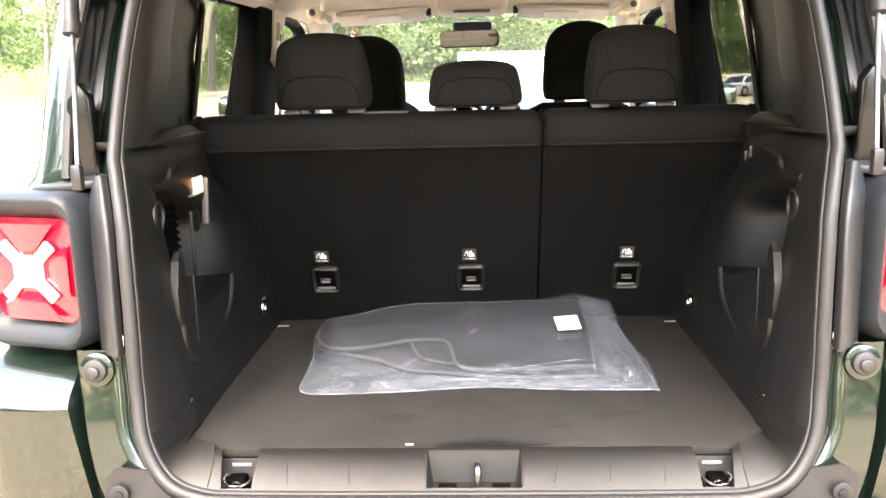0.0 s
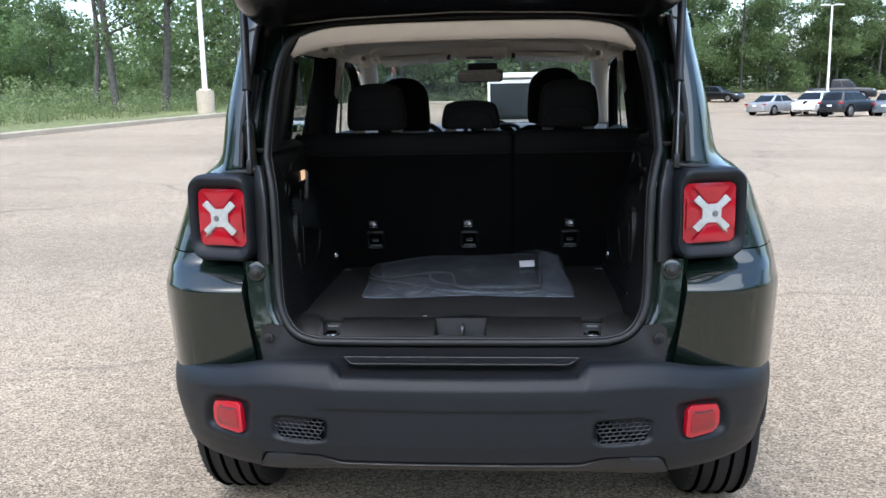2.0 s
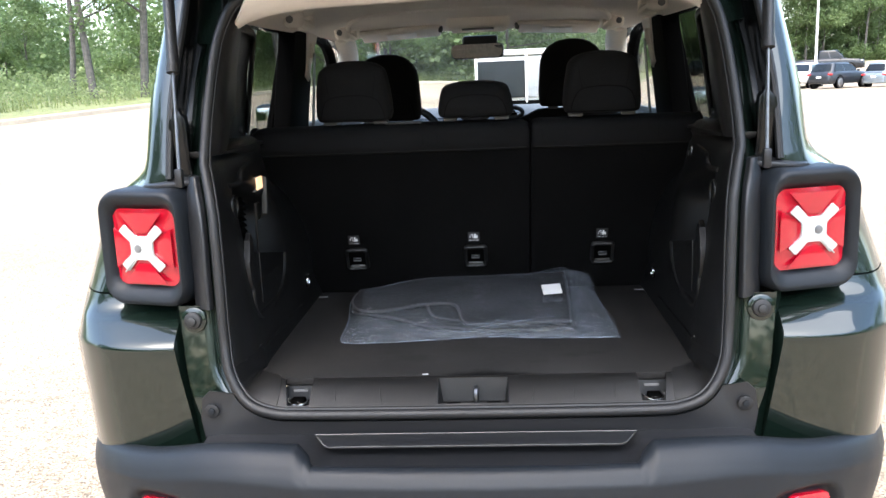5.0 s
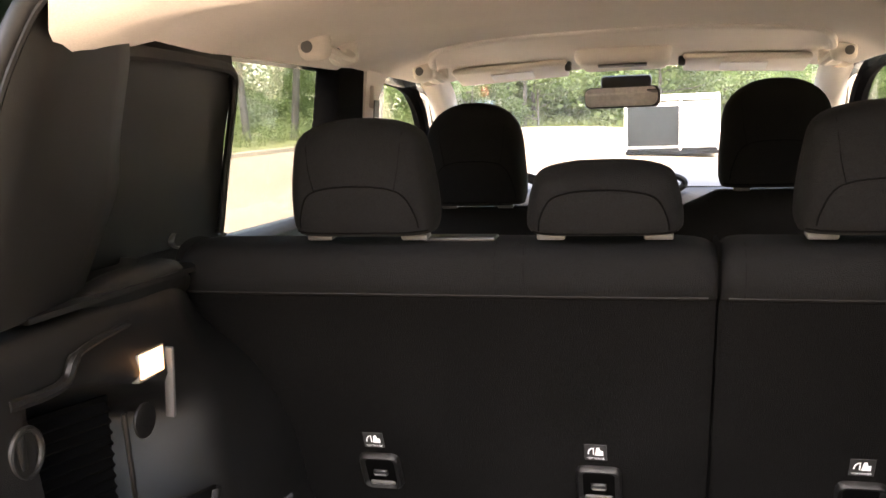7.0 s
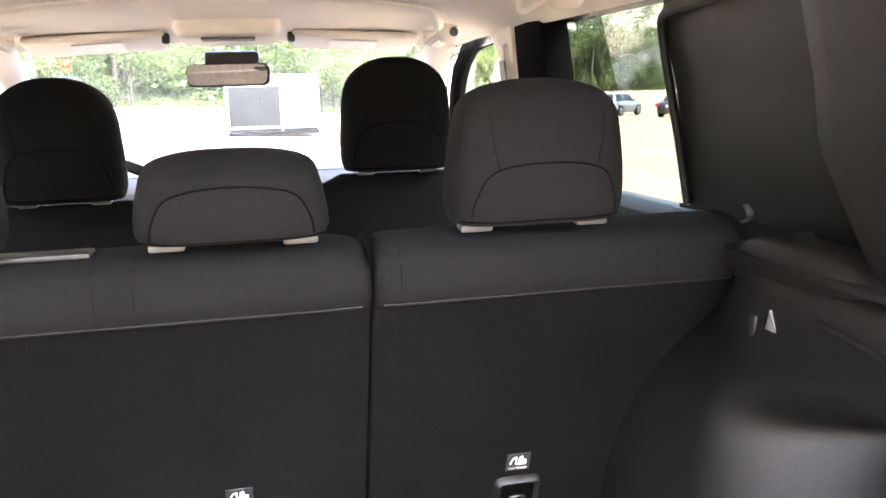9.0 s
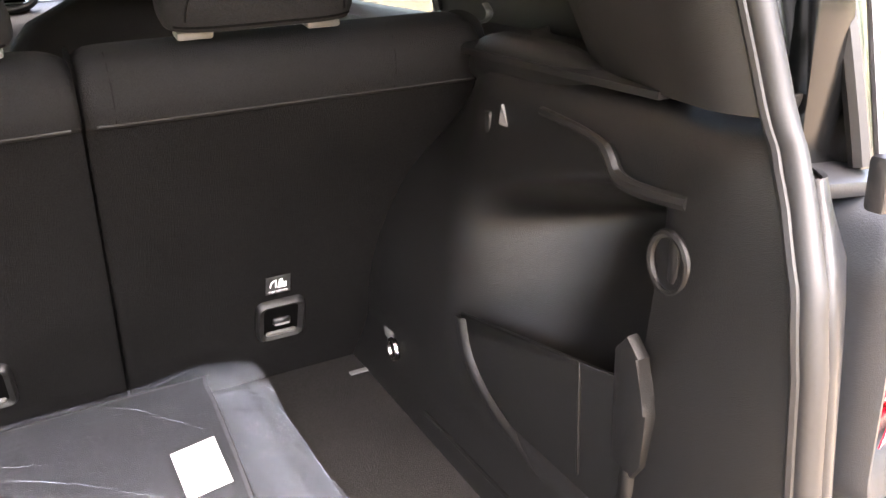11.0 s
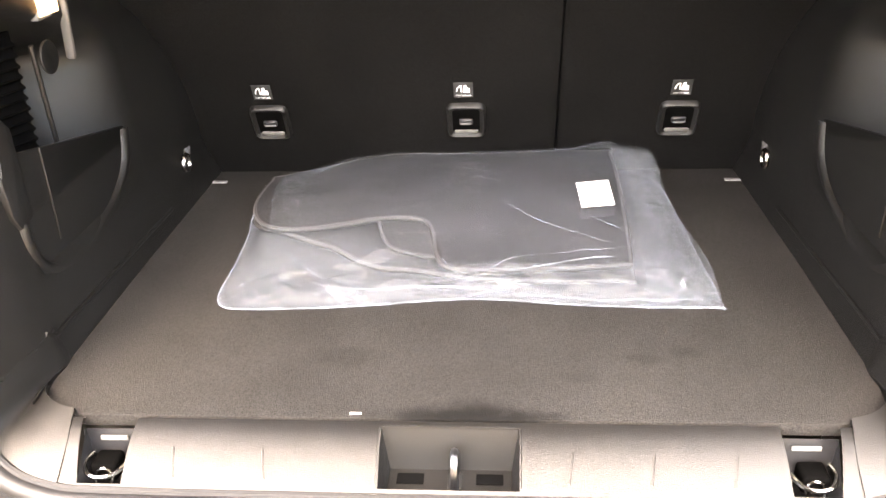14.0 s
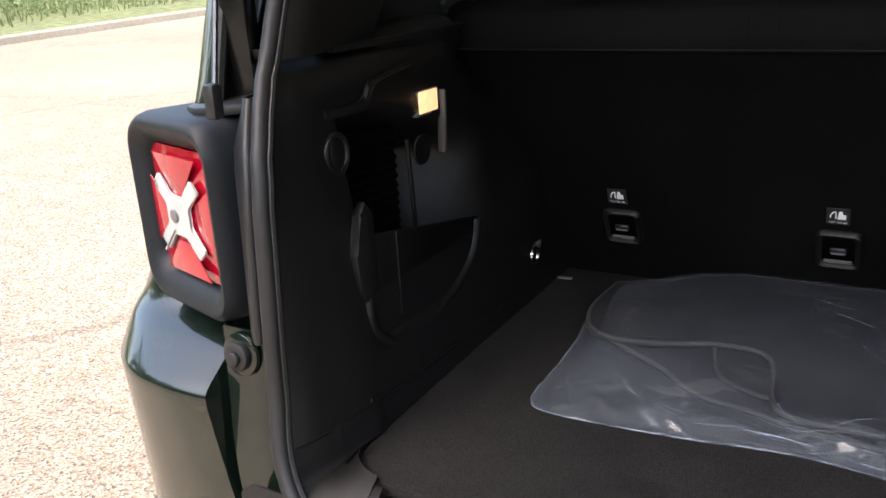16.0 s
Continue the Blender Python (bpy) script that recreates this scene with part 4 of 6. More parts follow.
tray = bin_(-.066, .066, .012, .078, .128, M_TRIM, "striker_tray", sill, slope=.008)
part("tray_lip", tube([(-.0665, .080, sill_z(.080)), (-.0668, .104, sill_z(.104)), (-.0668, .127, sill_z(.127)), (-.064, .129, sill_z(.129)), (.064, .129, sill_z(.129)), (.0668, .127, sill_z(.127)), (.0668, .104, sill_z(.104)), (.0665, .080, sill_z(.080))], .0016, 6), M_TRIM, tray)
for x0 in (-.038, .038):
    part("tray_cover", box(x0, .106, sill_z(.078) - .0115, .026, .014, .002, .0006), M_INNER, tray)
part("striker_slot", box(.005, .103, sill_z(.078) - .0115, .014, .020, .002, .0008), M_DARK, tray)
loop = [(.005, .092, .690), (.005, .092, .730), (.005, .096, .741), (.005, .104, .745), (.005, .112, .741), (.005, .116, .730), (.005, .116, .690)]
part("striker", tube(curve_through(loop, 4), .0042, 8), M_STEEL, tray, "bright steel lock striker")
for s in (-1, 1):
    a, b = sorted((s * .311, s * .353))
    la, lb = (-.002, .015) if s > 0 else (-.015, .002)
    pit = bin_(a, b, .030, .078, .139, M_CLAD, "ring_pit", sill, "", (la, lb), .742)
    part("pit_plate", box(s * .338, .1345, .734, .028, .003, .005, .001), M_GREYPL, pit, "pale metal bracket")
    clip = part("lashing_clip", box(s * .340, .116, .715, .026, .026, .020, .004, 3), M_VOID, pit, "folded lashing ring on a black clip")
    u = [(s * .338 + dx * .9, yy - .004, zz) for dx, yy, zz in ((.022, .130, .722), (.023, .112, .724), (.014, .098, .722), (0, .094, .721), (-.014, .098, .722), (-.023, .112, .724), (-.022, .130, .722))]
    part("steel_loop", tube(curve_through(u, 4), .0024, 8), M_CHROME, clip, "bright steel loop")
    part("ring_eye", tube([(s * .338 + .009 * math.cos(a), .098 + .004 * math.sin(a), .714 + .008 * math.sin(a)) for a in (2 * math.pi * i / 16 for i in range(16))], .0016, 6, True, up=(0, 1, 0)), M_CHROME, clip)

# pillar trims above the load space
for s in (-1, 1):
    rows = []
    for i in range(19):
        z = 1.190 + i * .310 / 18
        e = table(z, [1.19, 1.36, 1.445], [.503, .489, .472])
        y0 = rear_y(z) + .006
        f = table(z, [1.19, 1.30, 1.445], [.42, .49, .50])
        rows.append([(s * (e + .004), y0 - .003, z), (s * (e - .001), y0 + .004, z), (s * (e - .006), y0 + .014, z), (s * (e - .010), y0 + .028, z), (s * (e - .011), y0 + .044, z), (s * (e - .005), y0 + .08, z), (s * (e + .018), f - .04, z), (s * (e + .03), f, z), (s * (e + .045), f + .014, z), (s * (e + .09), f + .03, z), (s * (e + .110), f + .05, z)] + [(s * (e + .112 + .004 * k), f + .05 + (table(z, [1.19, 1.445], [.918, .948]) - f - .05) * k / 6, z) for k in range(1, 7)] + [(s * (e + .20), table(z, [1.19, 1.445], [.930, .958]), z)])
    pt = part("rear_pillar_trim", sheet(rows, .004), M_PILLAR, suv, "matt black rear pillar trim", 40)
    edge = curve_through([(s * .634, .915, 1.195), (s * .622, .928, 1.30), (s * .606, .942, 1.42), (s * .592, .915, 1.458), (s * .572, .80, 1.462), (s * .540, .60, 1.458), (s * .512, .50, 1.452)], 5)
    part("trim_edge", tube(edge, .010, 8, flat=.6), M_PILLAR, pt)
    strap = curve_through([(s * .585, .86, 1.199), (s * .580, .75, 1.198), (s * .578, .69, 1.203), (s * .576, .672, 1.214), (s * .578, .684, 1.223)], 5)
    part("belt_end", tube(strap, .0045, 6, flat=.4), M_GUIDE, pt, "pale belt guide edge")
    part("trim_plug", disc((s * .497, .36, 1.42), (-s, 0, 0), .010, .003, 16, .001), M_PILLAR, pt)
    part("belt_shelf", slab([(s * .50, .30, 1.192), (s * .50, .60, 1.192), (s * .64, .80, 1.192), (s * .64, .95, 1.192), (s * .70, .95, 1.192), (s * .655, .44, 1.192), (s * .60, .36, 1.192), (s * .55, .30, 1.192)], (0, 0, -.006)), M_PILLAR, pt)
    # door cards and sills inside the cabin
    part("door_card", sheet([[(s * x, y, z) for y in (.84 + .1 * k for k in range(22))] for x, z in ((.715, 1.150), (.690, 1.178), (.655, 1.180), (.635, 1.165), (.630, 1.05), (.645, .75), (.66, .40))], .004), M_TRIM, suv, "black door inner panel", 50)
    # door pillar inside: dark lower, beige top
    part("door_pillar_trim", slab([(s * .640, 1.43, 1.15), (s * .640, 1.72, 1.15), (s * .612, 1.70, 1.345), (s * .606, 1.585, 1.37), (s * .590, 1.585, 1.515), (s * .590, 1.425, 1.515)], (s * .06, 0, 0), .006), M_INNER, suv, "black door pillar trim")
    bp = part("door_pillar_top", slab([(s * .600, 1.588, 1.35), (s * .606, 1.645, 1.33), (s * .592, 1.668, 1.43), (s * .584, 1.75, 1.495), (s * .584, 1.592, 1.515)], (s * .05, 0, 0), .010), M_BEIGE, suv, "beige belt cover on the door pillar")
    part("belt_slider", box(s * .588, 1.628, 1.438, .018, .026, .055, .006), M_BEIGE, bp)
    part("belt_webbing", slab([(s * .577, 1.608, 1.43), (s * .577, 1.648, 1.43), (s * .60, 1.60, 1.05), (s * .60, 1.56, 1.05)], (s * .002, 0, 0)), M_DARK, bp, "black seat belt webbing")
    ap = curve_through([(s * .555, 2.08, 1.515), (s * .575, 2.30, 1.45), (s * .62, 2.60, 1.29), (s * .66, 2.95, 1.09)], 6)
    part("front_pillar_trim", tube(ap, .045, 10, flat=.8), M_BEIGE, suv, "beige windscreen pillar trim")
    fr = curve_through([(s * .640, 1.62, 1.505), (s * .632, 2.00, 1.498), (s * .632, 2.16, 1.455), (s * .640, 2.28, 1.36), (s * .652, 2.36, 1.17)], 5)
    part("door_frame", tube(fr, .024, 8), M_INNER, suv, "black front door window frame")
    fr = [(s * .645, .80, 1.50), (s * .645, 1.46, 1.51)]
    part("door_frame", tube(fr, .018, 8), M_INNER, suv)

# headliner
rows = []
for i in range(34):
    v = i / 33
    y = .275 + 1.95 * v ** 1.15
    mid_z = table(y, [.275, .31, .36, .46, .60, .9, 1.5, 1.9, 2.05, 2.23], [1.518, 1.492, 1.478, 1.50, 1.535, 1.553, 1.556, 1.545, 1.535, 1.522])
    w = table(y, [.275, .33, .42, .60, .95, 1.5, 2.05, 2.23], [.425, .475, .50, .535, .60, .605, .585, .565])
    drop = table(y, [.275, .33, .45, .8, 1.4, 2.0, 2.23], [.03, .045, .05, .068, .062, .045, .03])
    rows.append([(w * u, y, mid_z - drop * (.25 * u * u + .75 * u ** 8)) for u in (j / 14 - 1 for j in range(29))])
liner = part("headliner", sheet(rows, .004), M_LINER, suv, "light beige cloth headliner", 60)
# cross bulge ahead of the front seats
part("header_bulge", tube(curve_through([(-.50, 1.90, 1.510), (-.42, 1.62, 1.540), (-.22, 1.52, 1.552), (0, 1.50, 1.555), (.22, 1.52, 1.552), (.42, 1.62, 1.540), (.50, 1.90, 1.510)], 6), .010, 8), M_LINER, liner)
con = part("roof_console", box(0, 1.98, 1.529, .24, .30, .055, .024, 3), M_LINER, suv, "beige roof console")
part("console_lamp", box(0, 1.86, 1.500, .12, .06, .006, .002), M_GREYPL, con)
for s in (-1, 1):
    vis = part("sun_visor", box(0, 0, 0, .32, .17, .018, .008, 3, pose(s * .315, 2.08, 1.508, -8, s * 3, s * -3)), M_BEIGE, suv, "folded beige sun visor")
    part("visor_mirror", box(0, 0, 0, .12, .09, .004, .002, 1, pose(s * .31, 2.07, 1.4975, -8, s * 3, s * -3)), M_PAPER, vis, "white visor flap")
    part("visor_clip", box(s * .150, 2.02, 1.515, .018, .022, .026, .005), M_DARK, vis)
    for y, z, x in ((1.90, 1.520, .490), (1.18, 1.522, .505)):
        hnd = curve_through([(s * (x + .045), y - .075, z + .012), (s * (x + .004), y - .062, z - .016), (s * (x - .010), y, z - .030), (s * (x + .004), y + .062, z - .016), (s * (x + .045), y + .075, z + .012)], 5)
        grab = part("grab_handle", tube(hnd, .0140, 8, flat=.8), M_BEIGE, suv, "beige roof grab handle")
        for q in (-.075, .075):
            foot = part("handle_foot", box(s * (x + .018), y + q, z - .010, .060, .040, .056, .018, 3), M_BEIGE, grab)
            part("handle_hollow", disc((s * (x + .026), y + q - .0195, z - .014), (0, -1, 0), .011, .003, 16, .001), M_GREYPL, foot)
mirror = part("rear_view_mirror", box(0, 0, 0, .225, .030, .062, .020, 4, pose(-.012, 2.245, 1.432, -3, 0, -10)), M_DARK, suv, "rear-view mirror in a black housing")
part("mirror_glass", slab([pose(-.012, 2.245, 1.432, -3, 0, -10) @ Vector((x, -.0155, z)) for x, z in rounded(0, 0, .215, .055, .020, 5)], (0, -.002, 0)), M_MIRROR, mirror)
part("mirror_foot", box(.0, 2.285, 1.475, .150, .06, .045, .012, 2), M_DARK, mirror)
part("mirror_stem", tube([(0, 2.26, 1.44), (0, 2.29, 1.48)], .010, 8), M_DARK, mirror)

# dashboard and wheel
rows = [[(u * .66, y + .05 * (1 - u * u), z) for u in (j / 8 - 1 for j in range(17))] for y, z in ((2.33, .70), (2.30, .90), (2.31, 1.06), (2.34, 1.125), (2.40, 1.150))]
dash = part("dashboard", sheet(rows, .006), M_TRIM, suv, "dark dashboard with a lighter top", 60)
rows = [[(u * .66, y + .05 * (1 - u * u), z - .012 * u * u) for u in (j / 8 - 1 for j in range(17))] for y, z in ((2.395, 1.152), (2.46, 1.172), (2.56, 1.184), (2.75, 1.188), (2.97, 1.168))]
part("dash_top", sheet(rows, .006), M_DASH, dash, "grey dashboard top", 60)
for x in (.115, -.035):
    pod = part("vent_pod", tube([(x + .062 * math.cos(q), 2.395, 1.164 + .026 * math.sin(q)) for q in (2 * math.pi * k / 24 for k in range(24))], .010, 8, True, up=(0, 1, 0)), M_DARK, dash, "black oval air vent")
    part("vent_core", disc((x, 2.41, 1.164), (0, -1, 0), .06, .008, 24, 0, None, (.43, 1)), M_VOID, pod)
    for k in range(3):
        part("vent_blade", box(x, 2.396, 1.153 + .011 * k, .100, .010, .003, .001), M_GREYPL, pod)
wheel_m = pose(-.335, 2.02, 1.048, 66)
sw = part("steering_wheel", tube([wheel_m @ Vector((.185 * math.cos(a), .185 * math.sin(a), 0)) for a in (2 * math.pi * i / 36 for i in range(36))], .015, 8, True, up=tuple(wheel_m.to_3x3() @ Vector((0, 0, 1)))), M_DARK, suv, "black steering wheel")
part("hub", disc(wheel_m @ Vector((0, 0, -.02)), wheel_m.to_3x3() @ Vector((0, 0, 1)), .07, .04, 24, .01), M_DARK, sw)
for a in (0, 180, 270):
    part("spoke", tube([wheel_m @ Vector((.05 * math.cos(radians(a)), .05 * math.sin(radians(a)), 0)), wheel_m @ Vector((.18 * math.cos(radians(a)), .18 * math.sin(radians(a)), 0))], .014, 8, flat=.5), M_DARK, sw)
part("cabin_floor", box(0, 1.85, .345, 1.3, 2.2, .02, .004), M_DARK, suv)


# ---------------------------------------------------------------- seats
def back_y(z):
    """Rear face of the rear seat's backrest."""
    return .820 - .441 * (z - .757)


def headrest(cx, cy, cz, w, h, d, parent, tilt=8, square=True, mat=M_FABRIC):
    """Padded headrest, its bottom centre at cy, cz."""
    def half_w(v):
        if square:
            return w / 2 * table(v, [0, .06, .2, .5, .75, 1], [.95, .99, 1.0, .96, .90, .84]) * (1 - max(0, (v - .70) / .30) ** 4.0) ** .5
        return w / 2 * table(v, [0, .06, .22, .6, 1], [.94, .985, 1.0, .96, .90]) * (1 - max(0, (v - .58) / .42) ** 3.2) ** .42

    def half_d(v):
        return d / 2 * table(v, [0, .10, .35, .7, 1], [.78, .95, 1.0, .90, .80]) * (1 - max(0, (v - .60) / .40) ** 2.6) ** .5
    rows = []
    for v in [0, .03, .08, .15, .25, .35, .45, .55, .65, .73, .80, .86, .91, .945, .97, .985, .994, .998]:
        ring = []
        for k in range(36):
            a = 2 * math.pi * k / 36
            c, q = math.cos(a), math.sin(a)
            x = half_w(v) * math.copysign(abs(c) ** .45, c)
            y = half_d(v) * math.copysign(abs(q) ** .70, q)
            ring.append(pose(cx, cy, cz, tilt) @ Vector((x, y, h * v - (.003 if square else .010) * (x / (w / 2)) ** 2 * v)))
        rows.append(ring)
    bm = sheet(rows, 0, True)
    bm.faces.new([bm.verts.new(p) for p in rows[0]])
    bm.faces.new([bm.verts.new(p) for p in rows[-1]])
    hr = part("headrest", bm, mat, parent, "padded dark fabric headrest", 50)
    m = pose(cx, cy, cz, tilt)

    def on_back(x, z):
        v = z / h
        c = min(abs(x) / half_w(v), .999) ** (1 / .45)
        return m @ Vector((x, -half_d(v) * max(0, 1 - c * c) ** .35 - .0004, z - (.003 if square else .010) * (x / (w / 2)) ** 2 * v))
    at = .44 * h if h > .11 else .64 * h
    line = curve_through([(x, z, 0) for x, z in ((-.405 * w, .08 * h), (-.39 * w, .45 * at), (-.33 * w, .84 * at), (-.22 * w, at), (0, at + .003), (.22 * w, at), (.33 * w, .84 * at), (.39 * w, .45 * at), (.405 * w, .08 * h))], 6)
    part("seam", tube([on_back(p.x, p.y) for p in line], .0010, 5), M_SEAM, hr)
    part("piping", tube([on_back(x * w / 2, .035 * h) for x in (k / 10 - 1 for k in range(1, 20))], .0011, 5), M_SEAM, hr)
    if h > .11:
        for q in (-1, 1):
            part("seam", tube([on_back(q * x * w, z * h) for x, z in ((.27, .42), (.30, .60), (.315, .78), (.32, .90))], .0006, 5), M_SEAM, hr)
    for q in (-1, 1):
        post = part("post", tube([m @ Vector((q * .062, 0, -.009)), m @ Vector((q * .062, 0, .01))], .0065, 8), M_CHROME, hr, "bright steel post")
        part("post_guide", box(0, 0, 0, .034, .022, .008, .003, 2, m @ pose(q * .062, -.004, -.008)), M_GUIDE, post, "light grey guide sleeve")
    return hr


def lettering(words, size, m, parent):
    """Printed words as a flat mesh in the built-in font."""
    cu = bpy.data.curves.new("lettering", "FONT")
    cu.body, cu.size, cu.align_x, cu.extrude = words, size, "CENTER", .0001
    tmp = bpy.data.objects.new("lettering", cu)
    me = bpy.data.meshes.new_from_object(tmp)
    bpy.data.objects.remove(tmp)
    me.transform(m)
    me.materials.clear()
    me.materials.append(M_PAPER)
    ob = new("lettering", me)
    ob.parent = parent
    return ob


def rear_seat(x0, x1, name, label, tethers, rests):
    seat = thing(name, label, "car seat", "rear seats")
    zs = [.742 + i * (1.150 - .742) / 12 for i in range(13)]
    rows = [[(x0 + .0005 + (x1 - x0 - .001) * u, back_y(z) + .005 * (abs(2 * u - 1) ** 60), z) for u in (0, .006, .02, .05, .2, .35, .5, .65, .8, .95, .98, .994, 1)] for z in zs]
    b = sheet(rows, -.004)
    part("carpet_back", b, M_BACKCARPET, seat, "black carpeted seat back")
    # padded upper roll
    prof = [(1.146, back_y(1.146) + .004), (1.150, .640), (1.165, .630), (1.185, .628), (1.203, .633), (1.214, .648), (1.219, .675), (1.216, .71), (1.20, .735), (1.12, .77), (.95, .84), (.78, .90)]
    line = curve_through([(0, y, z) for z, y in prof], 4)
    rows = []
    for p in line:
        r = []
        for u in (0, .008, .02, .035, .06, .1, .2, .3, .4, .5, .6, .7, .8, .9, .94, .965, .98, .992, 1):
            e = abs(2 * u - 1) ** 30
            r.append((x0 + (x1 - x0) * u, p.y + .010 * e * (1 if p.y < .67 else -1), p.z - .012 * e * step(1.17, 1.215, p.z)))
        rows.append(r)
    roll = part("top_roll", sheet(rows), M_FABRIC, seat, "dark fabric upper seat back", 60)
    for xs in (x0, x1):
        cap = [(xs, p.y, p.z) for p in line] + [(xs, back_y(.772), .772)]
        bm2 = bmesh.new()
        bm2.faces.new([bm2.verts.new(q) for q in cap])
        part("side_cap", bm2, M_FABRIC, seat)
    part("edge_seam", tube([(x, .6385, 1.152) for x in (x0 + .01 + (x1 - x0 - .02) * j / 12 for j in range(13))], .0013, 5), M_THREAD, roll)
    for xs in seams_at:
        if x0 < xs < x1:
            part("stitching", tube([(xs, .6365, 1.153), (xs, .6285, 1.170), (xs, .6275, 1.188), (xs, .634, 1.205), (xs, .650, 1.2155)], .0005, 5), M_SEAM, roll)
    for tx in tethers:
        nrm = Vector((0, -1, -.441)).normalized()
        tan = Vector((0, -.441, 1)).normalized()
        m = Matrix.Translation((tx, back_y(.861), .861)) @ Matrix(((1, 0, 0), (0, -nrm.y, tan.y), (0, -nrm.z, tan.z))).to_4x4()
        rings = [[m @ Vector((x, y, z)) for x, z in rounded(0, 0, w, h, r, 4)] for w, h, r, y in ((.063, .069, .012, .003), (.060, .066, .011, -.006), (.055, .060, .010, -.009), (.045, .049, .006, -.0056), (.042, .046, .005, -.0046))]
        anchor = part("tether_anchor", sheet(rings, 0, True), M_TRIM, seat, "black recessed tether anchor")
        # flat black back stands in for the shade deep in the anchor
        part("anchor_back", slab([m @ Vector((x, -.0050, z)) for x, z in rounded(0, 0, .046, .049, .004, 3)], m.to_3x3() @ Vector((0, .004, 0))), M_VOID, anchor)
        part("anchor_lip", box(0, 0, 0, .038, .006, .007, .002, 1, m @ pose(0, -.0062, -.0205, 25)), M_EDGE, anchor)
        part("anchor_bar", box(0, 0, 0, .022, .006, .011, .002, 1, m @ pose(0, -.0070, .001)), M_CLAD, anchor)
        # pale sliver put in as the glint on the latch bar
        part("anchor_glint", box(0, 0, 0, .018, .002, .0025, 0, 1, m @ pose(0, -.0105, -.001)), M_GREYPL, anchor)
        lm = m @ pose(-.003, 0, .059)
        lab = part("tether_label", box(0, 0, 0, .030, .0016, .029, .0004, 1, lm), M_LABELBLACK, seat, "black label with a white child seat sign")
        # white pictogram: seat shell, strap, two bars of lettering
        part("sign_seat", slab([lm @ Vector((x, -.0008, z)) for x, z in ((-.001, -.004), (.001, .009), (.005, .010), (.006, .004), (.010, .004), (.010, -.004))], lm.to_3x3() @ Vector((0, -.0008, 0))), M_PAPER, lab)
        part("sign_strap", tube([lm @ Vector((x, -.0012, z)) for x, z in ((-.010, -.002), (-.009, .004), (-.006, .008), (-.003, .009), (-.003, -.003))], .0009, 5), M_PAPER, lab)
        lettering("TOP TETHER", .0042, lm @ pose(0, -.0012, -.0115, 90), lab)
    for cx, w, h in rests:
        headrest(cx, .652, 1.233, w, h, .098, seat)
    return seat


seams_at = (-.12, .166, -.085, .44)
rear_seat(-.545, .137, "rear_seat", "wide part of the split rear seat, dark fabric with carpeted back", (-.321, -.006), ((-.283, .186, .139), (.009, .181, .081)))
rear_seat(.139, .545, "rear_seat", "narrow part of the split rear seat, dark fabric with carpeted back", (.325,), ((.309, .184, .139),))


def front_seat(cx, cy, cz, label):
    seat = thing("front_seat", label, "car seat", "front seats")
    rows = []
    for v in (i / 16 for i in range(17)):
        z = .62 + (cz - .012 - .62) * v
        w = table(v, [0, .3, .7, .86, .95, 1], [.24, .25, .245, .225, .18, .11])
        d = table(v, [0, .6, .9, 1], [.075, .07, .055, .02])
        yb = cy + .02 + (cz - z) * .30
        rows.append([(cx + w * math.copysign(abs(math.cos(a)) ** .6, math.cos(a)), yb + d * math.sin(a), z) for a in (2 * math.pi * k / 28 for k in range(28))])
    bm = sheet(rows, 0, True)
    bm.faces.new([bm.verts.new(p) for p in rows[-1]])
    bm.faces.new([bm.verts.new(p) for p in rows[0]])
    part("backrest", bm, M_FABRIC, seat, "", 50)
    part("seat_cushion", box(cx, cy + .46, .58, .50, .50, .16, .06, 3), M_FABRIC, seat)
    part("seat_base", box(cx, cy + .46, .43, .42, .46, .16, .02, 2), M_DARK, seat)
    headrest(cx, cy, cz, .220, .215, .10, seat, 8, False)
    return seat


front_seat(-.300, 1.455, 1.195, "dark fabric driver's seat behind the steering wheel")
front_seat(.312, 1.49, 1.222, "dark fabric front passenger seat")

# ---------------------------------------------------------------- load floor and bagged mats
outline = [(-.368, .1425), (-.385, .146), (-.408, .156), (-.422, .172), (-.430, .195), (-.432, .45), (-.440, .725), (-.438, .826), (.438, .826), (.440, .725), (.432, .45), (.430, .195), (.422, .172), (.408, .156), (.385, .146), (.368, .1425)]
floor_line = [(x, y, .741) for x, y in outline]
board = thing("cargo_floor_board", "dark carpeted board covering the load floor", "cargo floor")
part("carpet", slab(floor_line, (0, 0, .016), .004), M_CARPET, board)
for s in (-1, 1):
    part("corner_clip", box(s * .425, .770, .757, .034, .010, .003, .001), M_GREYPL, board)
part("paper_scrap", box(0, 0, 0, .011, .0022, .001, 0, 1, pose(-.094, .147, .7585, 0, 0, 2)), M_PAPER, board, "small white paper scrap")

mats = thing("bagged_floor_mats", "dark carpet mats in a clear plastic bag on the load floor", "floor mats")
UP = [(-.303, .573), (-.286, .549), (-.257, .535), (-.218, .528), (-.167, .529), (-.126, .537), (-.091, .541), (-.060, .536), (-.046, .518), (-.039, .485), (-.034, .456), (-.024, .434), (-.004, .424), (.04, .422), (.127, .427), (.200, .436), (.213, .450), (.217, .60), (.220, .752), (.205, .768), (0, .772), (-.125, .776), (-.290, .712), (-.306, .69), (-.311, .616)]
LO = [(-.306, .575), (-.270, .556), (-.236, .534), (-.177, .497), (-.143, .468), (-.107, .449), (-.06, .443), (.0, .428), (.10, .420), (.20, .424), (.215, .445), (.214, .74), (.20, .76), (-.12, .77), (-.29, .70), (-.308, .66)]


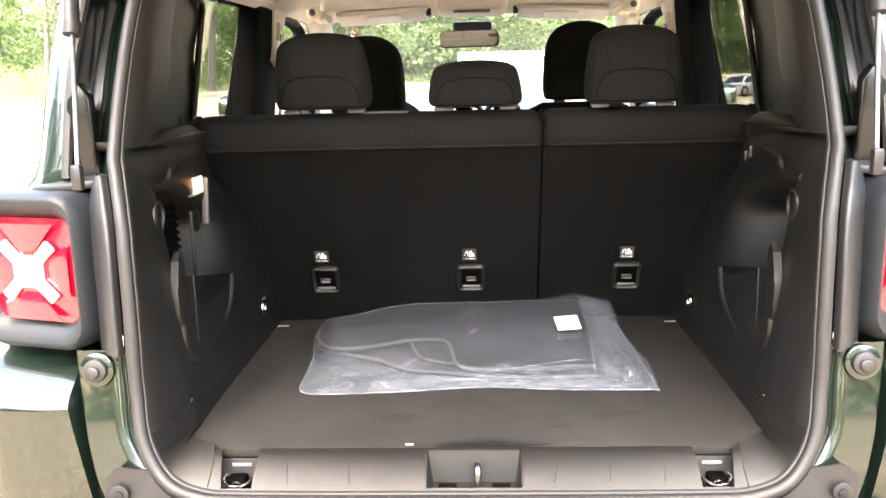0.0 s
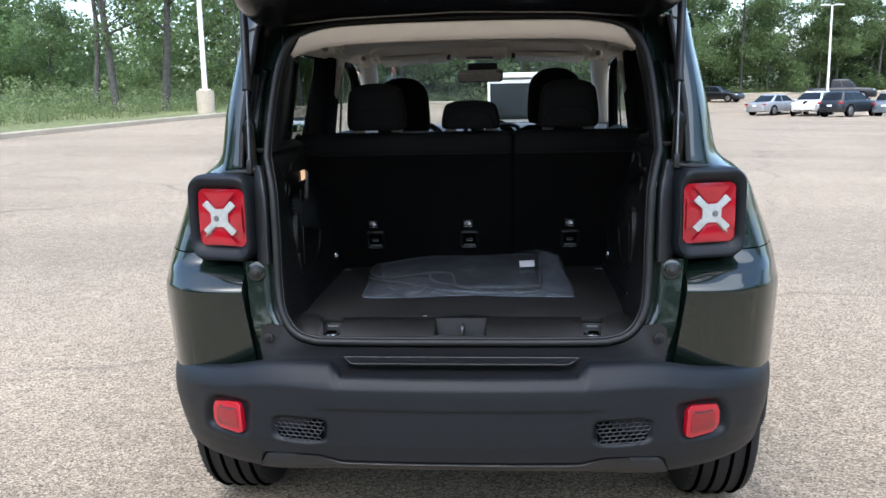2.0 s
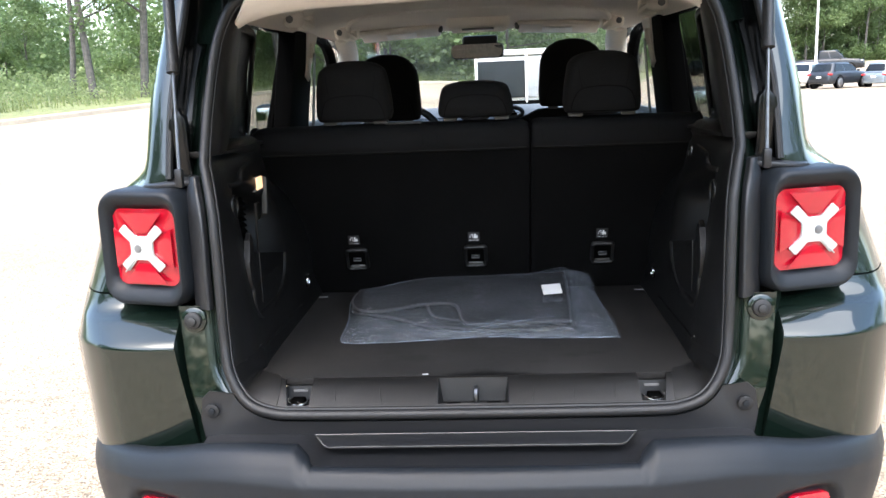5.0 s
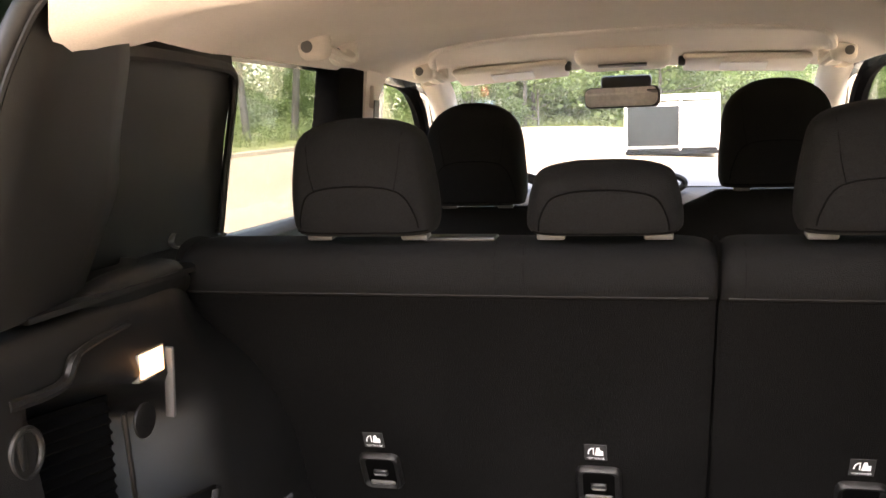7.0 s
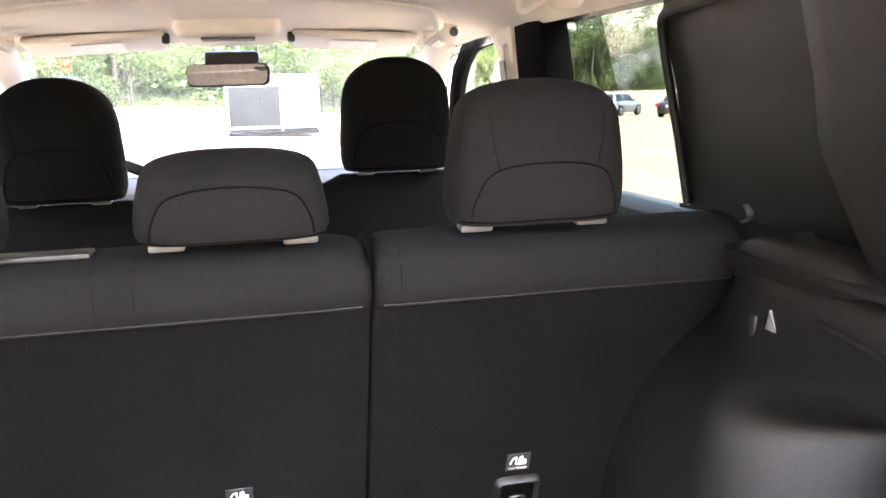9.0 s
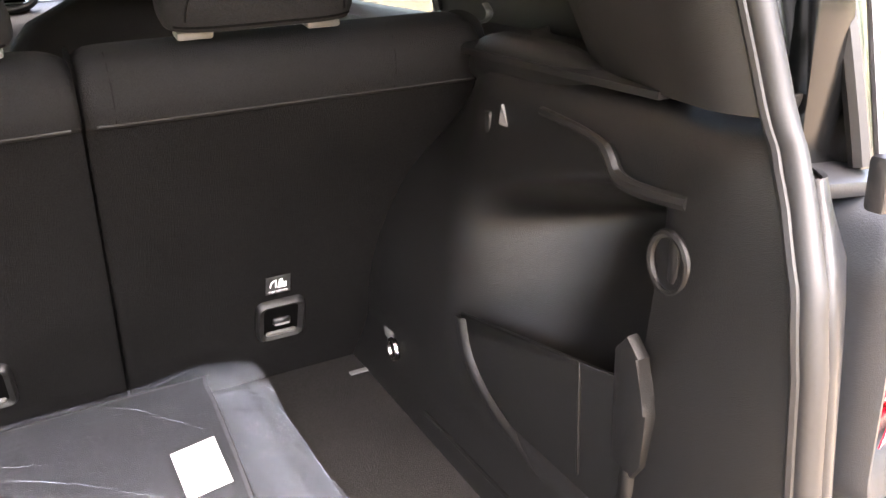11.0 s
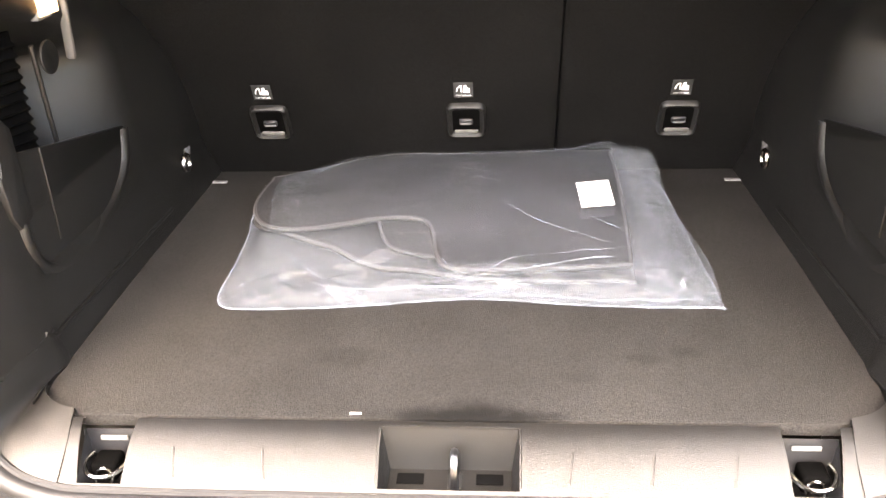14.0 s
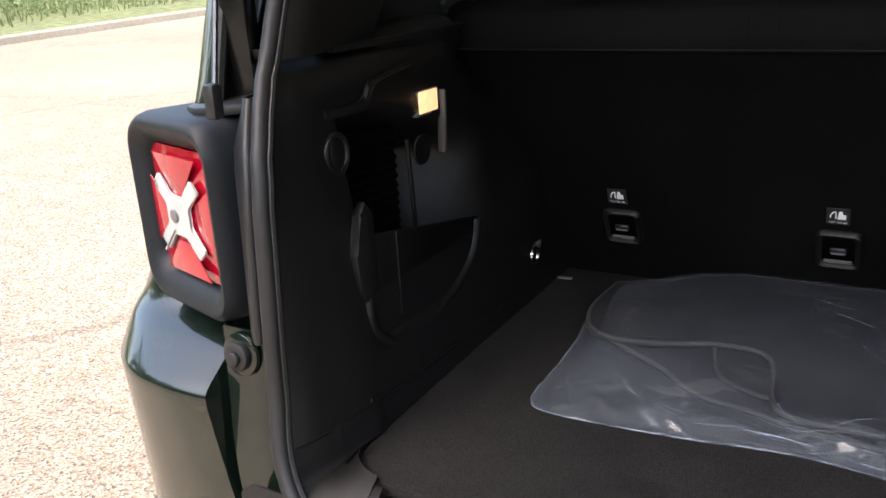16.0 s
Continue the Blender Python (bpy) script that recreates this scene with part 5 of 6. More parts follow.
def mat_top(x, y):
    return .806 - .030 * step(.62, .40, y) - .016 * step(-.12, -.30, x) + .004 * math.sin(9 * x - .8) * step(.5, .7, y)


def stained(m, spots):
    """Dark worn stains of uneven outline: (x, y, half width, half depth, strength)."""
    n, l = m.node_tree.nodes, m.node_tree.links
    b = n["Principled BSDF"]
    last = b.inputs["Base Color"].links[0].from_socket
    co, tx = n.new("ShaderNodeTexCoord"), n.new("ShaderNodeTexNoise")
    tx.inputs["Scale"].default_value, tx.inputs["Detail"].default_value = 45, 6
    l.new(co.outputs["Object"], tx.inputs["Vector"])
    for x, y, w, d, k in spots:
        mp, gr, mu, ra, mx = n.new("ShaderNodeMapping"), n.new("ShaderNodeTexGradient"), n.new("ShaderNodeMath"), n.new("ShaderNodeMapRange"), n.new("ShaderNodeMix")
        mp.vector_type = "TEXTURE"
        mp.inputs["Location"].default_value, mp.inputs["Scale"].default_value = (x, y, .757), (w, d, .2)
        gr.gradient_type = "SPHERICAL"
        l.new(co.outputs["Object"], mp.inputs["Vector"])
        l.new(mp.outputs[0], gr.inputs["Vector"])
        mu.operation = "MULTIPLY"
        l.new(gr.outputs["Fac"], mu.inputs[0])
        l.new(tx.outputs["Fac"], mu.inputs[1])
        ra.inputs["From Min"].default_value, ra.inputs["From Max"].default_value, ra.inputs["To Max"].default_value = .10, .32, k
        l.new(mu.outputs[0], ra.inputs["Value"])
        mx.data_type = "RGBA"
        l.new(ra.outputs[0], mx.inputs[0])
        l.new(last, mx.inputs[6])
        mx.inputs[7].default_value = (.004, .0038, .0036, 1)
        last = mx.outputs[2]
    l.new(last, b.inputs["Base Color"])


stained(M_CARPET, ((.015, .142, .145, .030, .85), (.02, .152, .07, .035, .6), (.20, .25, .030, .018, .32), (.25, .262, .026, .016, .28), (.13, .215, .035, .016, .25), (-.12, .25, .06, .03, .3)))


def mat_layer(line, lift, name):
    c = [Vector((x, y, 0)) for x, y in line]
    c = curve_through(c, 3, True)
    ctr = sum(c, Vector()) / len(c)
    bm = bmesh.new()
    rings = []
    for k, (f, dz) in enumerate(((1.0, -.009), (1.003, -.004), (.997, 0), (.94, 0), (.7, 0), (.4, 0), (.12, 0))):
        rings.append([(ctr.x + (p.x - ctr.x) * f, ctr.y + (p.y - ctr.y) * f, mat_top(ctr.x + (p.x - ctr.x) * f, ctr.y + (p.y - ctr.y) * f) + lift + dz) for p in c])
    sheet(rings, 0, True, bm)
    bm.faces.new([bm.verts.new(p) for p in rings[-1]])
    bm.faces.new([bm.verts.new(p) for p in rings[0]])
    ob = part(name, bm, M_MAT, mats, "dark grey carpet mat with bound edge", 60)
    part("binding", tube([(p.x, p.y, mat_top(p.x, p.y) + lift - .003) for p in c], .0036, 6, True), M_BINDING, ob, "grey sewn edge binding")
    return ob


M_MAT = material("mat_carpet", (0.019, 0.019, 0.0205), 0.95, 0, 0, 420, 0.35, 0.4, 560, 11, 0.25, 0.1)
M_BINDING = material("edge_binding", (0.030, 0.030, 0.032), 0.8, 0, 0, 900, 0.2, 0.4, 900)
mat_layer(UP, 0, "upper_mat")
mat_layer(LO, -.014, "lower_mat")
HEEL = [(-.118, .565), (-.117, .530), (-.104, .490), (-.083, .473), (-.028, .464), (-.028, .55)]
hp = curve_through([(x, y, 0) for x, y in HEEL], 4, True)
pad = part("heel_pad", slab([(p.x, p.y, mat_top(p.x, p.y) - .012) for p in hp], (0, 0, .004), .0015), M_MAT, mats)
part("binding", tube([(p.x, p.y, mat_top(p.x, p.y) - .008) for p in hp], .003, 6, True), M_BINDING, pad)
BAG = [(-.304, .393), (-.297, .360), (-.274, .345), (-.20, .346), (-.123, .353), (.014, .371), (.151, .357), (.295, .353), (.309, .363), (.306, .503), (.302, .70), (.288, .768), (.266, .792), (.215, .798), (.10, .790), (-.136, .790), (-.30, .735), (-.332, .700), (-.322, .61), (-.311, .547), (-.305, .454)]


def bag_skin():
    c = curve_through([(x, y, 0) for x, y in BAG], 9, True)
    ctr = Vector((0, .58, 0))
    rings = []
    for f in (1.0, .985, .97, .955, .94, .92, .90, .88, .86, .84, .82, .795, .77, .745, .72, .69, .66, .63, .6, .56, .52, .48, .44, .40, .36, .32, .28, .2, .1):
        ring = []
        for p in c:
            x, y = ctr.x + (p.x - ctr.x) * f, ctr.y + (p.y - ctr.y) * f
            inside = step(.985, .86, f)
            over = mat_top(x, y) + .004
            right = step(.21, .25, x)
            over = over * (1 - right) + (.772 + .030 * step(.5, .78, y)) * right
            front = step(.432, .390, y) if x > -.03 else step(.52 + .3 * (x + .03), .44 + .3 * (x + .03), y)
            over = over * (1 - front * .75) + .766 * front * .75
            z = .7605 + (over - .7605) * max(inside, .85 * step(.68, .78, y))
            z += .016 * step(.075, .0, math.hypot((x - .246) * .8, y - .774))
            nz = noise.noise(Vector((x * 9, y * 16, 3.1))) * .004 + noise.noise(Vector((x * 26 + y * 18, y * 30, 1.7))) * .0014
            nz += .0035 * max(0, 1 - abs(math.sin(38 * (y + .35 * x)) * 3)) * (right + front * .7 + .15)
            fold = max(0.0, 1 - 2.4 * abs(noise.noise(Vector((x * 14 + y * 9, y * 26 - x * 6, 7.3))))) ** 3
            nz = abs(nz) + .0065 * fold * (.25 + right + front)
            ring.append((x, y, max(.7600, z + abs(nz) * (inside * .9 + .25))))
        rings.append(ring)
    bm = sheet(rings, 0, True)
    bm.faces.new([bm.verts.new(p) for p in rings[-1]])
    return bm


def film_material(name, low, high, strength, shine, edge_shine):
    """Clear film: see-through, glossy, milky along its creases."""
    m = bpy.data.materials.new(name)
    m.use_nodes = True
    n, l = m.node_tree.nodes, m.node_tree.links
    n.remove(n["Principled BSDF"])
    tr, gl, di, mx, mx2 = n.new("ShaderNodeBsdfTransparent"), n.new("ShaderNodeBsdfGlossy"), n.new("ShaderNodeBsdfDiffuse"), n.new("ShaderNodeMixShader"), n.new("ShaderNodeMixShader")
    tr.inputs["Color"].default_value = (0.95, 0.96, 0.97, 1)
    di.inputs["Color"].default_value = (0.60, 0.67, 0.76, 1)
    gl.inputs["Roughness"].default_value = 0.07
    co = n.new("ShaderNodeTexCoord")

    def creases(scale, stretch, turn, power):
        mp, tx, a1, a2, a3 = n.new("ShaderNodeMapping"), n.new("ShaderNodeTexNoise"), n.new("ShaderNodeMath"), n.new("ShaderNodeMath"), n.new("ShaderNodeMath")
        mp.inputs["Scale"].default_value = (1, stretch, 1)
        mp.inputs["Rotation"].default_value = (0, 0, radians(turn))
        l.new(co.outputs["Object"], mp.inputs["Vector"])
        tx.inputs["Scale"].default_value, tx.inputs["Detail"].default_value, tx.inputs["Distortion"].default_value = scale, 2, .6
        l.new(mp.outputs[0], tx.inputs["Vector"])
        a1.operation, a1.inputs[1].default_value = "SUBTRACT", 0.5
        l.new(tx.outputs["Fac"], a1.inputs[0])
        a2.operation = "ABSOLUTE"
        l.new(a1.outputs[0], a2.inputs[0])
        a3.operation = "MULTIPLY_ADD"
        a3.inputs[1].default_value, a3.inputs[2].default_value = -power, 1.0
        l.new(a2.outputs[0], a3.inputs[0])
        a3.use_clamp = True
        return a3.outputs[0]
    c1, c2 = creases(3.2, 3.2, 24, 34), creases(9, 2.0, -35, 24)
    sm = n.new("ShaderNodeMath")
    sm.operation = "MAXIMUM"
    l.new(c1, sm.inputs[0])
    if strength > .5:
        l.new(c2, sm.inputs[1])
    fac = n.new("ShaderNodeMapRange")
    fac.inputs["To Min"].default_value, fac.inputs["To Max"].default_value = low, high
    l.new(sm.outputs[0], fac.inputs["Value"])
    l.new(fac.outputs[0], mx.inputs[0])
    bp, tx = n.new("ShaderNodeBump"), n.new("ShaderNodeTexNoise")
    tx.inputs["Scale"].default_value, tx.inputs["Detail"].default_value, tx.inputs["Distortion"].default_value = 11, 2, 1.2
    l.new(co.outputs["Object"], tx.inputs["Vector"])
    hsum = n.new("ShaderNodeMath")
    hsum.operation = "MULTIPLY_ADD"
    l.new(sm.outputs[0], hsum.inputs[0])
    hsum.inputs[1].default_value = 0.45
    l.new(tx.outputs["Fac"], hsum.inputs[2])
    l.new(hsum.outputs[0], bp.inputs["Height"])
    bp.inputs["Strength"].default_value, bp.inputs["Distance"].default_value = strength, 0.02
    l.new(bp.outputs[0], gl.inputs["Normal"])
    lw, pw, fr = n.new("ShaderNodeLayerWeight"), n.new("ShaderNodeMath"), n.new("ShaderNodeMapRange")
    lw.inputs["Blend"].default_value, pw.operation, pw.inputs[1].default_value = 0.5, "POWER", 3.0
    l.new(bp.outputs[0], lw.inputs["Normal"])
    l.new(lw.outputs["Facing"], pw.inputs[0])
    l.new(pw.outputs[0], fr.inputs["Value"])
    fr.inputs["To Min"].default_value, fr.inputs["To Max"].default_value = shine, edge_shine
    l.new(tr.outputs[0], mx.inputs[1])
    l.new(di.outputs[0], mx.inputs[2])
    l.new(fr.outputs[0], mx2.inputs[0])
    l.new(mx.outputs[0], mx2.inputs[1])
    l.new(gl.outputs[0], mx2.inputs[2])
    l.new(mx2.outputs[0], n["Material Output"].inputs["Surface"])
    return m


M_FILM = film_material("clear_film", 0.006, 0.06, 0.16, 0.030, 0.36)
M_LOOSE = film_material("crinkled_film", 0.014, 0.12, 0.46, 0.045, 0.55)
whole = bag_skin()
skin = np.array([v.co[:] for v in whole.verts])
loose = whole.copy()


def over_mats(f):
    c = f.calc_center_median()
    return c.x < .216 and c.y > (.425 if c.x > -.03 else .435 - .42 * (c.x + .03)) and c.y < .765


bmesh.ops.delete(whole, geom=[f for f in whole.faces if not over_mats(f)], context="FACES")
bmesh.ops.delete(loose, geom=[f for f in loose.faces if over_mats(f)], context="FACES")
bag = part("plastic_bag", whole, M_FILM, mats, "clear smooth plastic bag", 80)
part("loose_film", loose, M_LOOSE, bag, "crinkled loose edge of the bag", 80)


# pale bluish white stands in for the highlights along folds of clear film
def crease_material():
    m = bpy.data.materials.new("film_crease")
    m.use_nodes = True
    n, l = m.node_tree.nodes, m.node_tree.links
    b, tr, mx = n["Principled BSDF"], n.new("ShaderNodeBsdfTransparent"), n.new("ShaderNodeMixShader")
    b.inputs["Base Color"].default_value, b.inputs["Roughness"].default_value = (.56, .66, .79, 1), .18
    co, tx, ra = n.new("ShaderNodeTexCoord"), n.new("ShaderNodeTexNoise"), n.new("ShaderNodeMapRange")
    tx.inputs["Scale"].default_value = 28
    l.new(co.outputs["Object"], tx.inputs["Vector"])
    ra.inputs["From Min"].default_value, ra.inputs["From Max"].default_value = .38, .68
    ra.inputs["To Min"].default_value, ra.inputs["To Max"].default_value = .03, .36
    l.new(tx.outputs["Fac"], ra.inputs["Value"])
    l.new(ra.outputs[0], mx.inputs[0])
    l.new(tr.outputs[0], mx.inputs[1])
    l.new(b.outputs[0], mx.inputs[2])
    l.new(mx.outputs[0], n["Material Output"].inputs["Surface"])
    return m


M_CREASE = crease_material()
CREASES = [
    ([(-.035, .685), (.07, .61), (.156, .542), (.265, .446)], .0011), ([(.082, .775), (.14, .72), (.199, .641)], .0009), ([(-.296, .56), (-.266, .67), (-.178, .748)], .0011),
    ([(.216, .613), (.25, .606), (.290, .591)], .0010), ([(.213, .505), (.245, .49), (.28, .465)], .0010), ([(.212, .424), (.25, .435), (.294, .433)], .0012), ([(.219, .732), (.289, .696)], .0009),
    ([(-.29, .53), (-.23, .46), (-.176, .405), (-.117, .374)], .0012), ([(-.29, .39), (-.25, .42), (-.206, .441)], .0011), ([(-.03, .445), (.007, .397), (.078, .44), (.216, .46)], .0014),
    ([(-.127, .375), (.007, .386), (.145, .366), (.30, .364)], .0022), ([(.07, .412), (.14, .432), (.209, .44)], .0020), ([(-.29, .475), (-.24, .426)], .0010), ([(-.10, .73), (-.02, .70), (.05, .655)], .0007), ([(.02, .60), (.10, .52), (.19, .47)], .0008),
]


def skin_z(x, y):
    d = (skin[:, 0] - x) ** 2 + (skin[:, 1] - y) ** 2
    near = np.argsort(d)[:5]
    w = 1 / (d[near] + 1e-6)
    return float((skin[near, 2] * w).sum() / w.sum())


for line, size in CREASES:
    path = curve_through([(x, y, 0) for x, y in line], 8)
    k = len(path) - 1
    part("film_crease", tube([(p.x, p.y, skin_z(p.x, p.y) + .0012) for p in path], [.65 * size * (.25 + .75 * math.sin(math.pi * i / k) ** .5) for i in range(k + 1)], 5, flat=.5), M_CREASE, bag, "sharp crease in the film, its highlight put in as white")
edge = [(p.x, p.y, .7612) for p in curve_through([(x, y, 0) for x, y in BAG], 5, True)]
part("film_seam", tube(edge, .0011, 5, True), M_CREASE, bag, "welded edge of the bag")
# under layer of the bag and its folded-over flap
under = curve_through([(x, y, .7590) for x, y in BAG], 5, True)
part("bag_underside", slab(under, (0, 0, .0006)), M_FILM, bag)
flap = []
for i in range(13):
    u = i / 12
    flap.append([(.222 + .004 * math.sin(5 * v) + u * (.084 - .024 * v * v + .004 * math.sin(7 * v)), .352 + v * .44, .781 + .028 * step(.45, .98, v) - .010 * u + .003 * noise.noise(Vector((u * 5, v * 14, 0)))) for v in (k / 24 for k in range(25))])
part("bag_flap", sheet(flap), M_LOOSE, bag, "folded clear plastic flap", 80)
part("paper_label", slab([(.156, .615, .8140), (.203, .625, .8145), (.203, .543, .8110), (.158, .535, .8105)], (0, 0, .0006)), M_PAPER, mats, "blank white paper sticker")


# small things in the cabin
part("belt_guide", box(-.168, .668, 1.219, .092, .034, .006, .003, 2), M_CLAD, suv, "grey belt guide on the seat top")
st = part("windscreen_sticker", box(0, 0, 0, .075, .001, .085, 0, 1, pose(-.475, 2.47, 1.425, -58)), M_FRONTGLASS, suv, "small clear sticker with a red mark")
part("red_mark", box(0, 0, 0, .028, .001, .036, 0, 1, pose(-.468, 2.462, 1.425, -58)), M_RED, st)


# ---------------------------------------------------------------- ground and surroundings
def ground_z(x, y):
    """The car park rises gently ahead on the wooded side and far off."""
    left = step(14, -10, x)
    z = .034 * left * max(0.0, min(y, 45) - 1.5) * step(3, 12, abs(x) + max(0, y))
    z -= .17 * step(6, 18, x) * step(24, 46, y) * step(70, 57, y)
    return min(z, 1.5) + 1.4 * step(56, 100, y) * step(-5, 15, x)


def kerb_x(y):
    """Edge of the car park on the wooded side."""
    return table(y, [-60, -20, 10, 19, 27, 36, 44, 52], [-22, -18, -14.2, -12.9, -10.9, -8.0, -3.5, 4.0])


xs = sorted(set([-400, -200, -120, -80, -60] + [-45 + 3 * i for i in range(40)] + [90, 120, 200, 400]))
ys = sorted(set([-400, -150, -60, -30] + [-15 + 3 * i for i in range(50)] + [150, 180, 250, 400, 700]))
bm = sheet([[(x, y, ground_z(x, y)) for x in xs] for y in ys])
structure(finish("ground", bm, M_ASPHALT), "weathered pale asphalt of a large car park", "ground")

line = [(kerb_x(y), y) for y in (-60 + 2.0 * i for i in range(57))] + [(9, 62), (13, 74), (17, 86), (24, 96), (36, 101), (60, 104), (150, 108)]
pts, here = [], Vector((*line[0], 0))
for x, y in line:  # even steps of two metres
    goal = Vector((x, y, 0))
    while (goal - here).length >= 2:
        here = here + (goal - here).normalized() * 2
        pts.append(here.copy())
nrm = []
for i, p in enumerate(pts):
    d = (pts[min(i + 1, len(pts) - 1)] - pts[max(i - 1, 0)]).normalized()
    nrm.append(Vector((-d.y, d.x, 0)))
prof = [(0, -.05), (0, .12), (.03, .15), (.16, .15), (.17, .05)]
rows = [[(p.x + nv.x * a, p.y + nv.y * a, ground_z(p.x, p.y) + h) for a, h in prof] for p, nv in zip(pts, nrm)]
structure(finish("kerb", sheet(rows), M_CONCRETE), "pale concrete kerb round the car park", "kerb")


def bank_z(p, a):
    q = .12 + .02 * a + (noise.noise(Vector((p.x * .3, p.y * .3, a * .3))) * .12 if a > 1 else 0)
    return ground_z(p.x, p.y) + q


bank = [.165, 1, 2, 3.5, 5, 7, 10, 15, 22, 40, 90]
rows = [[(p.x + nv.x * a, p.y + nv.y * a, bank_z(p, a)) for a in bank] for p, nv in zip(pts, nrm)]
structure(finish("grass_bank", sheet(rows), M_SOIL), "rough green grass strip below the woods", "grass")


def beyond(i, a):
    """A place a metres behind the kerb, at its i-th point."""
    j = min(int(i), len(pts) - 2)
    f = i - j
    p, nv = pts[j].lerp(pts[j + 1], f), nrm[j].lerp(nrm[j + 1], f).normalized()
    q = p + nv * a
    return Vector((q.x, q.y, bank_z(p, a)))


def leaf_quads(name, places, mat):
    """Many leaves or blades: (place, size, up) as one mesh of folded quads."""
    rng2 = np.random.RandomState(5)
    n = len(places)
    P = np.array([p for p, _, _ in places])
    S = np.array([q for _, q, _ in places])
    U = np.array([q for _, _, q in places])
    ang, tip = rng2.uniform(0, 6.283, n), rng2.uniform(-.9, .9, n)
    d = np.stack([np.cos(ang) * np.cos(tip), np.sin(ang) * np.cos(tip), np.sin(tip)], 1)
    d = np.where(U[:, None] > .5, np.stack([.25 * np.cos(ang), .25 * np.sin(ang), np.ones(n)], 1), d)
    w = np.cross(d, rng2.normal(size=(n, 3)))
    w /= np.linalg.norm(w, axis=1)[:, None] + 1e-9
    wid = np.where(U > .5, .05, .36)[:, None] * S[:, None]
    ln = S[:, None]
    V = np.stack([P - d * ln * np.where(U > .5, 0, .5)[:, None], P - w * wid, P + d * ln * np.where(U > .5, 1, .55)[:, None], P + w * wid], 1).reshape(-1, 3)
    me = bpy.data.meshes.new(name)
    me.from_pydata(V.tolist(), [], [(4 * k, 4 * k + 1, 4 * k + 2, 4 * k + 3) for k in range(n)])
    me.materials.append(mat)
    return me


def clump_places(centre, radius, count, size, rng, out, flat=.8):
    for _ in range(count):
        while True:
            v = (rng.uniform(-1, 1), rng.uniform(-1, 1), rng.uniform(-1, 1))
            q = v[0] ** 2 + v[1] ** 2 + v[2] ** 2
            if .1 < q < 1:
                break
        out.append(((centre[0] + v[0] * radius, centre[1] + v[1] * radius, centre[2] + v[2] * radius * flat), size * rng.uniform(.55, 1.3), 0))


def tree(name, label, height, seed, crown=1.0, low=.35, leaves=4000, leaf=.34, lean=0.0, limbs=20):
    rng = random.Random(seed)
    t = thing(name, label, "tree", "trees round the car park")
    top = Vector((lean * height, rng.uniform(-.3, .3), height * .90))
    trunk = curve_through([(0, 0, -.4), (lean * height * .2 + rng.uniform(-.15, .15), rng.uniform(-.15, .15), height * .3), (lean * height * .55 + rng.uniform(-.2, .2), rng.uniform(-.3, .3), height * .6), top], 5)
    r0 = height * (.0130 if lean > .08 else .0088)
    bm = tube(trunk, [r0 * (1.35 if i == 0 else 1) * (1 - .88 * i / (len(trunk) - 1)) for i in range(len(trunk))], 9)
    clumps = []
    for k in range(limbs):
        f = low + (1 - low) * (k + rng.random()) / limbs
        base = trunk[min(int(f * (len(trunk) - 1)), len(trunk) - 2)]
        a = rng.uniform(0, 6.28)
        ln = height * .23 * crown * (1.15 - .65 * f) * rng.uniform(.65, 1.25)
        end = base + Vector((math.cos(a) * ln, math.sin(a) * ln, ln * rng.uniform(.15, .75)))
        midp = base.lerp(end, .5) + Vector((rng.uniform(-.1, .1) * ln, rng.uniform(-.1, .1) * ln, -.05 * ln))
        tube([base, midp, end], [r0 * .40 * (1.15 - f), r0 * .26 * (1.15 - f), r0 * .06], 6, False, bm)
        for q in range(5):
            c = base.lerp(end, rng.uniform(.45, 1.1)) + Vector((rng.uniform(-.3, .3), rng.uniform(-.3, .3), rng.uniform(-.2, .3))) * ln * .7
            clumps.append((c, ln * rng.uniform(.18, .36)))
    clumps.append((top, height * .06 * crown))
    part("trunk", bm, M_BARK, t)
    tot = sum(r ** 2 for _, r in clumps)
    out = []
    for c, r in clumps:
        clump_places(c, r, int(leaves * r * r / tot), leaf, rng, out)
    ob = new("crown", leaf_quads("crown", out, M_LEAF))
    ob.parent = t
    return t


kinds = [
    tree("tree", "tall green deciduous tree at the edge of the woods", 16, 1, 1.05, .22, 8500, .22),
    tree("tree", "slender leaning green tree with a dark trunk", 13, 2, .95, .30, 3400, .17, .10, 16),
    tree("tree", "broad green tree with low branches", 9, 3, 1.35, .05, 7500, .19),
    tree("tree", "tall narrow green tree with a bare lower trunk", 18, 4, .9, .30, 7000, .22, -.05),
    tree("tree", "thin young tree with an airy light crown", 8, 9, 1.2, .22, 1700, .14, .03, 14),
]
rng = random.Random(11)
spots = []
ahead = [i for i, p in enumerate(pts) if p.y > -5]
i0, i1 = ahead[0], len(pts) - 2
turn_i = next(i for i, p in enumerate(pts) if p.y > 58)
# edge of the woods seen past the car's flank: spaced trunks, airy crowns
edge_trees = ((-16.4, 31, 1, .8, 70), (-15.3, 30.6, 1, 1.0, 170), (-13.7, 31.4, 1, 1.05, 10), (-10.7, 33, 1, .95, 60), (-9.2, 36, 1, 1.0, 190),
              (-8.3, 41, 2, .95, 60), (-5.5, 45, 2, .9, 200), (-11, 42, 2, .8, 300), (-19.4, 45, 2, .75, 0), (-14.6, 46, 2, .8, 90), (-9.5, 47, 2, .85, 120), (-12.2, 36, 4, 1.0, 140),
              (-22, 25, 4, 1.0, 80), (-29, 45, 2, .8, 10))
for x, y, k, q, turned in edge_trees:
    spots.append((Vector((x, y, 1.15)), k, q, turned))
